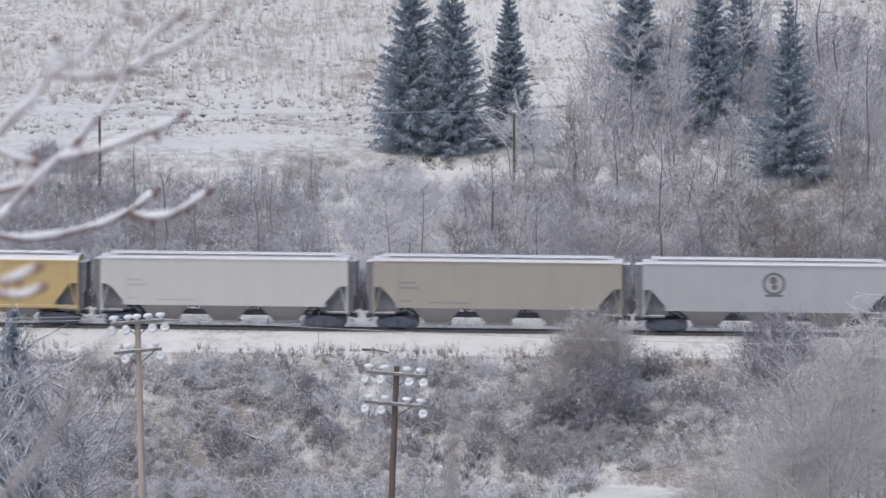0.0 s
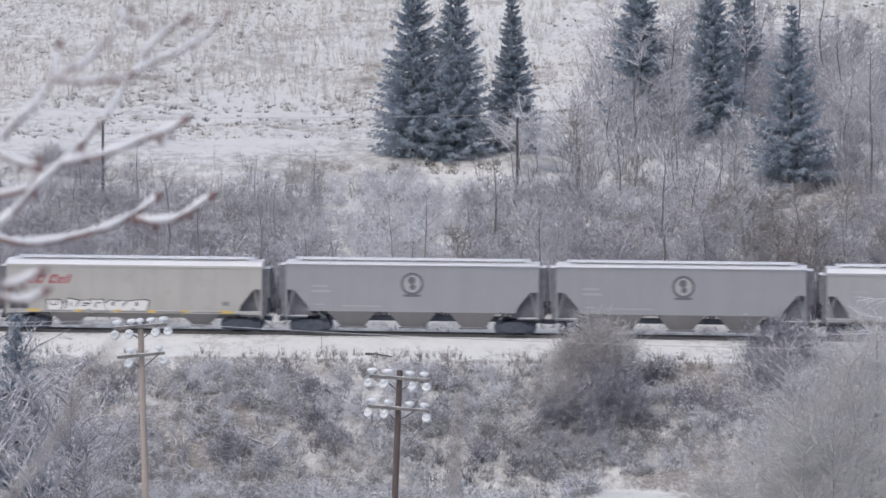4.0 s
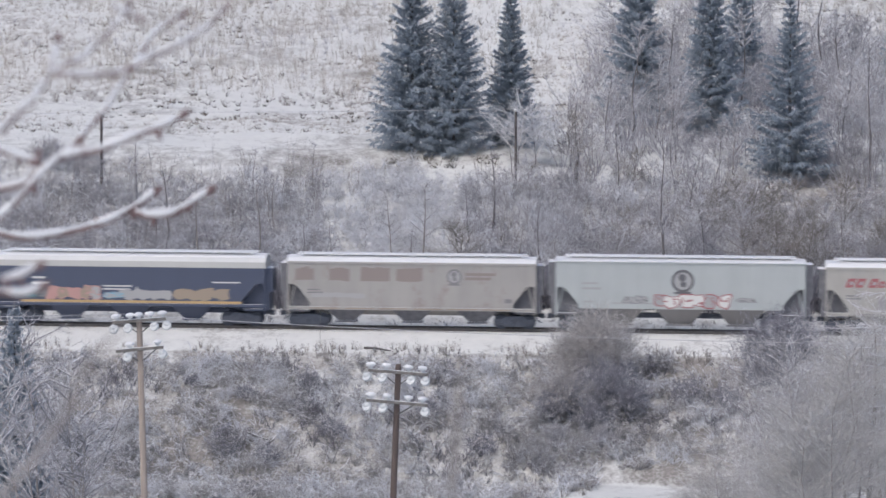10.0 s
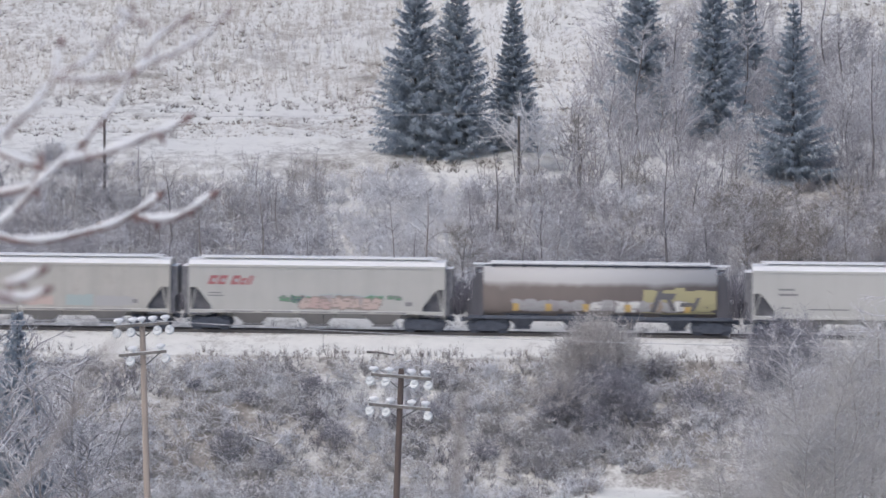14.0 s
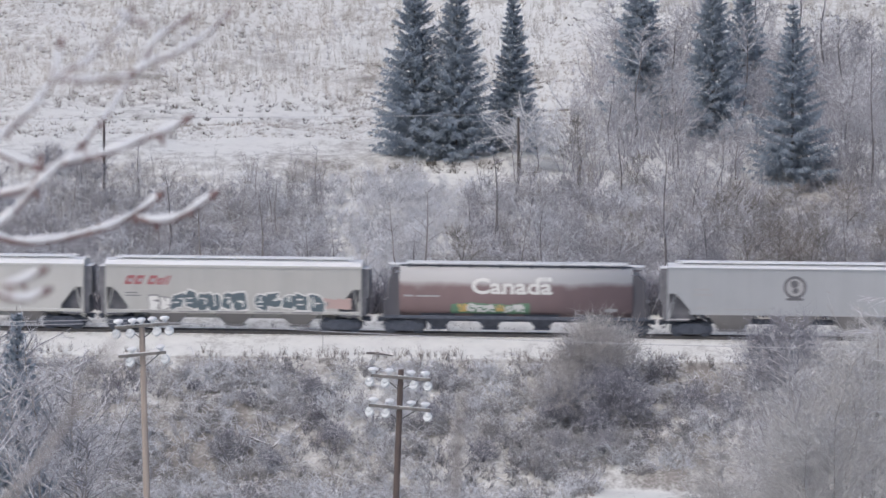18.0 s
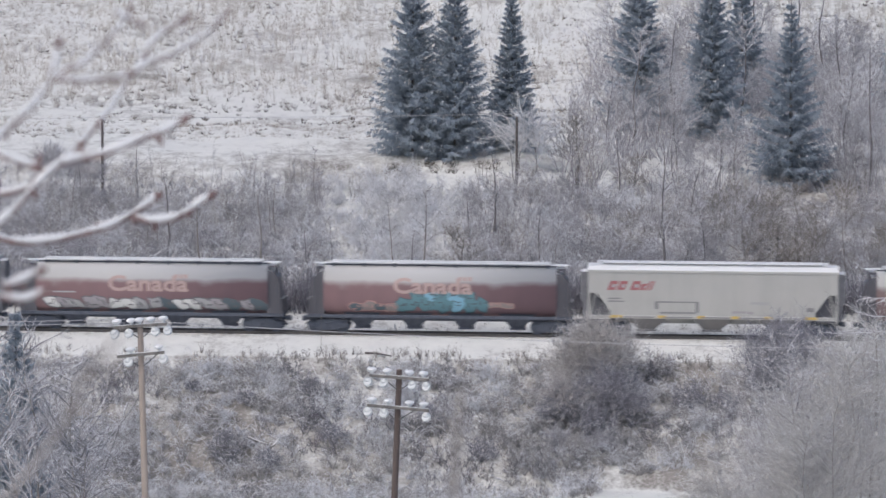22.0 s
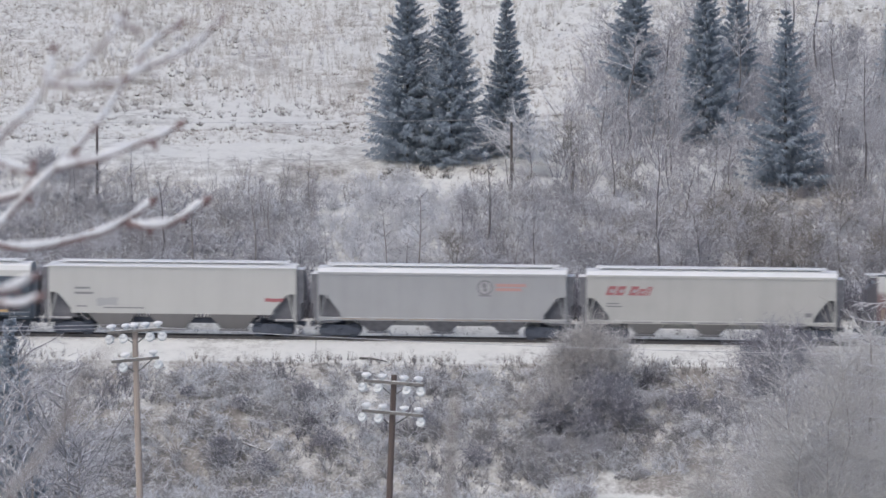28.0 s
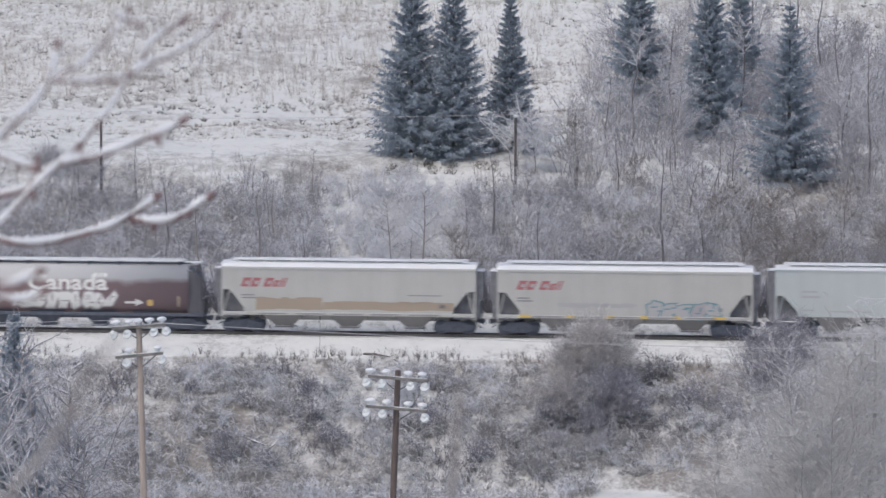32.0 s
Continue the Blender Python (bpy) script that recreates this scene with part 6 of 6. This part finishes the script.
reaching_tree(20.9, 200, 14.0, -1, (10.3, 9.4, 8.7, 8.2, 7.4, 6.8, 6.1, 5.2, 4.4), 3.2, 5, M_RIME)
reaching_tree(18.9, 205, 12.4, -1, (8.2, 7.3, 6.2, 5.4, 4.4, 3.2), 2.7, 11, M_RIME)
p = scatter(rng, 340, 6, 21, -72, -40)
stuff("valley_saplings", [thicket(rng, p, rng.uniform(1.2, 3.2, len(p)), 7, 0.3, 6, 4, 0.006)], M_HAZE, "fine tan saplings on the valley floor", "shrubs")

p = scatter(rng, 240, 8, 24, -60, -35)
stuff("rimed_valley_weeds", [domes(rng, p, rng.uniform(0.5, 1.1, len(p)), rng.uniform(0.7, 1.8, len(p)), 9, 5, 4, 0.009, 0.1)], M_RIME, "rimed weeds on the valley floor", "weeds")

# ---- poles and wires ----
def wire(name, a, b, sag, r, label, mat=M_WIRE):
    k = np.linspace(0, 1, 24)
    path = np.array(a)[None] * (1 - k)[:, None] + np.array(b)[None] * k[:, None]
    path[:, 2] -= sag * 4 * k * (1 - k)
    v, t = tube(path, r, 5)
    return tagged(put(name, fast_mesh(name, v, t), mat), label, "wire")


def insulator_meshes():
    bm = bmesh.new()
    for z, r, d, tp in ((0.02, 0.06, 0.05, 0.8), (0.06, 0.10, 0.04, 0.8), (0.10, 0.085, 0.05, 0.7)):
        disc(bm, r, d, pose(0, 0, z), 14, tp)
    cap = bmesh.new()
    bmesh.ops.create_uvsphere(cap, u_segments=12, v_segments=7, radius=1.0, matrix=pose(0, 0, 0.13) @ Matrix.Diagonal((0.185, 0.16, 0.085, 1)))
    bell = bmesh.new()
    disc(bell, 0.175, 0.08, pose(0, 0, 0.0, 72, 0, 0), 18, 0.85)
    disc(bell, 0.12, 0.16, pose(0, 0.08, 0.03, 72, 0, 0), 14, 0.7)
    bmesh.ops.create_uvsphere(bell, u_segments=12, v_segments=7, radius=1.0, matrix=pose(0, 0.02, 0.06) @ Matrix.Diagonal((0.135, 0.11, 0.11, 1)))
    made = []
    for name, b in (("insulator", bm), ("snow_cap", cap), ("hanging_insulator", bell)):
        me = bpy.data.meshes.new(name)
        b.to_mesh(me)
        b.free()
        made.append(me)
    return made


PIN, CAP, BELL = insulator_meshes()


def line_pole(x, y, top, lean, turn, arms, mat, label):
    """A line pole with cross-arms; each arm has upright insulators under snow and hanging ones below."""
    pole = new("line_pole")
    z = float(land(x, y)) - 0.3
    pole.matrix_basis = pose(x, y, z, 0, lean, 0)
    h = top - z
    bm = bmesh.new()
    disc(bm, 0.138, h, pose(0, 0, h / 2), 14, 0.76)
    part("post", bm, mat, pole)
    for drop, half, xs, tilt in arms:
        bm = bmesh.new()
        box(bm, -half, half, -0.055, 0.055, -0.06, 0.06, 0.012)
        a = part("cross_arm", bm, M_ARM, pole, m=pose(0, -0.2, h - drop, 0, tilt, turn))
        bm = bmesh.new()
        for s in (-1, 1):
            prism(bm, [(s * 0.05, -0.42), (s * 0.12, -0.42), (s * 0.62, -0.05), (s * 0.55, -0.05)], -0.02, 0.02, "y")
        part("brace", bm, M_IRON, a)
        for i, (px, up, down) in enumerate(xs):
            if up:
                ins = part("insulator", PIN, M_CERAMIC, a, m=pose(px, 0, 0.06))
                part("snow_cap", CAP, M_SNOW, a, "cap of snow", pose(px, 0, 0.08, 0, (i * 37) % 9 - 4, (i * 53) % 60))
            if down:
                part("hanging_insulator", BELL, M_CERAMIC, a, "white round hanging insulator", pose(px + (-0.12 if px < 0 else 0.12), -0.05, -0.24, 0, (i * 29) % 25 - 12, (i * 41) % 40 - 20))
    return tagged(pole, label, "utility pole", "line poles")


line_pole(-10.52, 165.0, 12.12, -1.4, 4, [
    (0.16, 0.96, [(-0.80, 1, 1), (-0.30, 1, 1), (0.0, 1, 0), (0.40, 1, 1), (0.84, 1, 1)], -2.4),
    (1.18, 0.85, [(-0.34, 1, 1), (0.66, 1, 1)], -3.4)], M_POLE_NEW, "pale wooden line pole with snow-capped white insulators")
line_pole(-1.97, 165.0, 10.38, 2.3, -3, [
    (0.26, 1.06, [(-0.98, 1, 1), (-0.42, 1, 1), (0.36, 1, 1), (0.86, 1, 1)], 2.0),
    (1.34, 1.10, [(-0.94, 1, 1), (-0.36, 1, 1), (0.40, 1, 0), (0.90, 1, 1)], 2.6)], M_POLE_OLD, "dark brown line pole with two cross-arms and insulators")


def field_pole(x, y, top, label):
    pole = new("field_pole")
    z = float(land(x, y)) - 0.3
    pole.matrix_basis = pose(x, y, z)
    h = top - z
    bm = bmesh.new()
    disc(bm, 0.12, h, pose(0, 0, h / 2), 10, 0.75)
    part("post", bm, M_POLE_GREY, pole)
    part("insulator", PIN, M_CERAMIC, pole, m=pose(0, 0, h))
    part("snow_cap", CAP, M_SNOW, pole, "cap of snow", pose(0, 0, h))
    return tagged(pole, label, "utility pole", "field poles")


field_pole(-25.3, 345.0, 11.9, "dark wooden pole at the edge of the snowy field")
field_pole(5.4, 345.0, 12.1, "dark wooden pole in front of the slim spruce")
wire("wire", (-25.3, 345, 12.1), (5.4, 345, 12.35), 0.12, 0.017, "rimed wire between the field poles")
wire("wire", (-70, 345, 12.2), (-25.3, 345, 12.1), 0.4, 0.014, "rimed wire between the field poles")
wire("wire", (5.4, 345, 12.35), (60, 345, 12.0), 0.9, 0.006, "rimed wire between the field poles")
for z0, z1 in ((12.18, 12.0), (12.05, 11.8)):
    wire("wire", (-60, 160, z0 + 0.1), (-11.3, 164.8, z0), 0.2, 0.010, "thin overhead line wire")
wire("wire", (-10.3, 164.8, 12.1), (60, 172, 11.8), 1.2, 0.012, "thin rimed overhead line wire")

# a thin stake beside the track
bm = bmesh.new()
disc(bm, 0.013, 2.4, pose(0, 0, 1.1), 8, 0.8)
box(bm, -0.035, 0.035, -0.012, 0.012, 2.1, 2.34)
me = bpy.data.meshes.new("marker_stake")
bm.to_mesh(me)
bm.free()
tagged(put("marker_stake", me, M_IRON, m=pose(-7.8, 294.9, float(land(-7.8, 294.9)), 0, 0.5)), "thin grey marker stake beside the track", "stake")

# a dark broken trunk in the thicket
v, t = tube(np.array([[0, 0, -0.2], [0.03, 0, 0.5], [0.0, 0.02, 1.1], [0.05, 0, 1.7], [0.08, 0, 1.95]]), [0.19, 0.17, 0.16, 0.14, 0.05], 9)
tagged(put("tree_stump", fast_mesh("tree_stump", v, t), M_POLE_GREY, m=pose(9.9, 346.0, float(land(9.9, 346.0)))), "dark broken tree stump among bare saplings", "stump")

# fallen branches
for pts, r in (([(-5.0, 294.3, -0.95), (-4.3, 294.0, -0.98), (-3.3, 293.3, -1.22)], 0.075), ([(-12.1, 284.6, 0), (-11.5, 284.1, 0), (-10.6, 283.4, 0)], 0.075), ([(-10.6, 283.3, 0), (-10.35, 283.6, 0), (-10.1, 284.0, 0)], 0.07)):
    pts = [(x, y, float(land(x, y)) + (0.08 if x > -6 else 0.55) + 0.05 * i) for i, (x, y, z) in enumerate(pts)]
    v, t = tube(np.array(pts), [r, r * 0.9, r * 0.5], 7)
    ob = tagged(put("fallen_branch", fast_mesh("fallen_branch", v, t), M_POLE_GREY if pts[0][0] > -6 else M_ARM), "fallen dark branch lying on the snow" if pts[0][0] > -6 else "fallen pale branch lying on the bank", "branch")


# ---- the twig tree right before the camera ----
# boughs: distance before the lens, and the way of each bough (x, z); bare ones carry no snow
BOUGHS = (
    (5.2, ((-0.532, 25.643), (-0.507, 25.663), (-0.482, 25.684), (-0.466, 25.703), (-0.447, 25.722), (-0.425, 25.741), (-0.406, 25.760))),
    (5.2, ((-0.406, 25.760), (-0.390, 25.779), (-0.374, 25.796), (-0.362, 25.817), (-0.346, 25.840), (-0.334, 25.858))),
    (5.0, ((-0.323, 25.862), (-0.313, 25.879), (-0.299, 25.891), (-0.278, 25.904))),
    (4.6, ((-0.306, 25.859), (-0.289, 25.870), (-0.276, 25.872), (-0.250, 25.886), (-0.231, 25.899), (-0.215, 25.916))),
    (4.8, ((-0.491, 25.775), (-0.468, 25.770), (-0.456, 25.766), (-0.439, 25.760), (-0.423, 25.755))),
    (5.2, ((-0.464, 25.707), (-0.460, 25.720), (-0.454, 25.737))),
    (5.0, ((-0.410, 25.749), (-0.396, 25.753), (-0.375, 25.755), (-0.354, 25.762), (-0.330, 25.772), (-0.312, 25.779), (-0.298, 25.783), (-0.281, 25.794))),
    (6.6, ((-0.675, 25.575), (-0.643, 25.566), (-0.619, 25.558), (-0.587, 25.554), (-0.547, 25.559), (-0.507, 25.569), (-0.475, 25.577), (-0.451, 25.590), (-0.427, 25.604), (-0.410, 25.618))),
    (6.2, ((-0.410, 25.615), (-0.390, 25.610), (-0.364, 25.612), (-0.341, 25.623), (-0.326, 25.634), (-0.313, 25.643))),
    (4.2, ((-0.420, 25.796), (-0.399, 25.815), (-0.386, 25.825), (-0.374, 25.837), (-0.361, 25.852), (-0.353, 25.867), (-0.349, 25.883), (-0.347, 25.894))),
    (4.2, ((-0.351, 25.865), (-0.339, 25.875), (-0.328, 25.876), (-0.315, 25.888), (-0.300, 25.903), (-0.286, 25.918), (-0.283, 25.926))),
    (4.2, ((-0.349, 25.864), (-0.333, 25.864), (-0.315, 25.864), (-0.297, 25.865), (-0.286, 25.869))),
    (4.0, ((-0.283, 25.929), (-0.273, 25.924), (-0.261, 25.919))),
    (4.2, ((-0.430, 25.680), (-0.399, 25.667), (-0.379, 25.664), (-0.363, 25.672))),
    (4.0, ((-0.380, 25.693), (-0.366, 25.696), (-0.349, 25.705))),
)
BARE_BOUGHS = (
    (2.6, ((-0.260, 25.667), (-0.241, 25.686), (-0.231, 25.698), (-0.222, 25.710), (-0.214, 25.721), (-0.211, 25.728), (-0.204, 25.732), (-0.194, 25.735))),
    (2.2, ((-0.179, 25.768), (-0.173, 25.782), (-0.166, 25.794), (-0.158, 25.803), (-0.153, 25.808))),
    (3.0, ((0.006, 25.632), (0.008, 25.666), (0.011, 25.703))),
)


def near_tree():
    tree = new("twig_tree")
    g = float(land(-1.3, 6.0))
    tree.matrix_basis = pose(-1.3, 6.0, g)
    inv = np.array([-1.3, 6.0, g])
    rng = np.random.default_rng(77)
    v, t = tube(np.array([[0, 0, -0.1], [0.05, 0.02, 0.8], [0.02, 0, 1.6], [0.08, 0.05, 2.4], [0.15, 0.02, 3.4]]), [0.06, 0.052, 0.045, 0.038, 0.02], 10)
    part("trunk", fast_mesh("trunk", v, t), M_FORE_BARK, tree)
    for i, (away, way) in enumerate(BOUGHS + BARE_BOUGHS):
        q = np.array([(x, away, z) for x, z in way]) - inv
        if q[0, 0] < 0.86:
            root = np.array([0.05, 0.0, q[0, 2] - 0.25])
            q = np.concatenate([root[None], ((root + q[0]) / 2 + np.array([0, 0, 0.05]))[None], q])
        n = len(q)
        k = np.linspace(0, n - 1, n * 5)
        path = np.stack([np.interp(k, np.arange(n), q[:, c]) for c in range(3)], 1)
        for _ in range(4):
            mid = path[:-2] * 0.25 + path[1:-1] * 0.5 + path[2:] * 0.25
            path[1:-1] = mid
        knot = 1 + 0.18 * np.sin(np.arange(len(path)) * 1.7 + i) + rng.uniform(-0.1, 0.1, len(path))
        size = away / 6.0 * (0.68 if i in (1, 2, 3, 10, 11, 12) else 0.9 if i == 9 else 1.0)
        bare = i >= len(BOUGHS)
        rad = np.linspace(0.0062, 0.0038, len(path)) * knot * size * (0.80 if bare else 0.70)
        v, t = tube(path, rad, 8)
        b = part("bough", fast_mesh("bough", v, t), M_NEAR_BARK if bare else M_FORE_BARK, tree)
        for s in range(7, 0 if bare else len(path) - 1, 11):
            side = rng.choice((-1, 1))
            tip = path[s] + np.array([rng.uniform(-0.004, 0.012), 0, side * rng.uniform(0.007, 0.015)]) * size
            v, t = tube(np.array([path[s], (path[s] + tip) / 2, tip]), [0.0032 * size, 0.0042 * size, 0.0014 * size], 6)
            part("bud", fast_mesh("bud", v, t), M_FORE_BARK, b, "reddish bud")
        if bare:
            continue
        end = unit((path[-1] - path[-4])[None])[0]
        v, t = tube(np.array([path[-2], path[-1] + end * 0.004 * size, path[-1] + end * 0.014 * size]), [0.0040 * size, 0.0062 * size, 0.0016 * size], 7)
        part("bud", fast_mesh("bud", v, t), M_FORE_BARK, b, "reddish end bud")
        lift = path + np.array([[0, -0.0018 * size, 0.0043 * size]])
        snow = size * np.linspace(0.0054, 0.0040, len(path)) * np.clip(0.84 + 0.42 * np.sin(np.arange(len(path)) * 0.42 + 2.1 * i) + rng.uniform(-0.2, 0.2, len(path)), 0.25, 1.2)
        v, t = tube(lift, snow, 8)
        part("snow", fast_mesh("snow", v, t), M_SNOW, b, "snow lying along the bough")
    return tagged(tree, "bare twigs laden with snow close to the camera", "tree")


near_tree()


# ---- what moves: every wagon runs along the track, its wheels roll ----
def travelled(t):
    return 14.6186 * t + 0.00432 * t * t


def motions():
    for car, centre, kind, ln in CARS:
        rows = []
        for t in range(0, 33, 4):
            p = TRACK.translation + ALONG * (centre - travelled(t))
            m = TRACK.copy()
            m.translation = p
            rows.append((float(t), m))
        walk(car, rows)
    for side in (-1, 1):
        first = WHEELS[side][0]
        rows = []
        for f in range(961):
            t = f / 30
            rows.append((t, pose(side * 0.88, 0, 0.457) @ Matrix.Rotation(-travelled(t) / 0.457, 4, "Y")))
        walk(first, rows)
        keys = first.animation_data
        for other in WHEELS[side][1:]:
            other.rotation_mode = "QUATERNION"
            mine = other.animation_data_create()
            mine.action = keys.action
            mine.action_slot = keys.action_slot


motions()
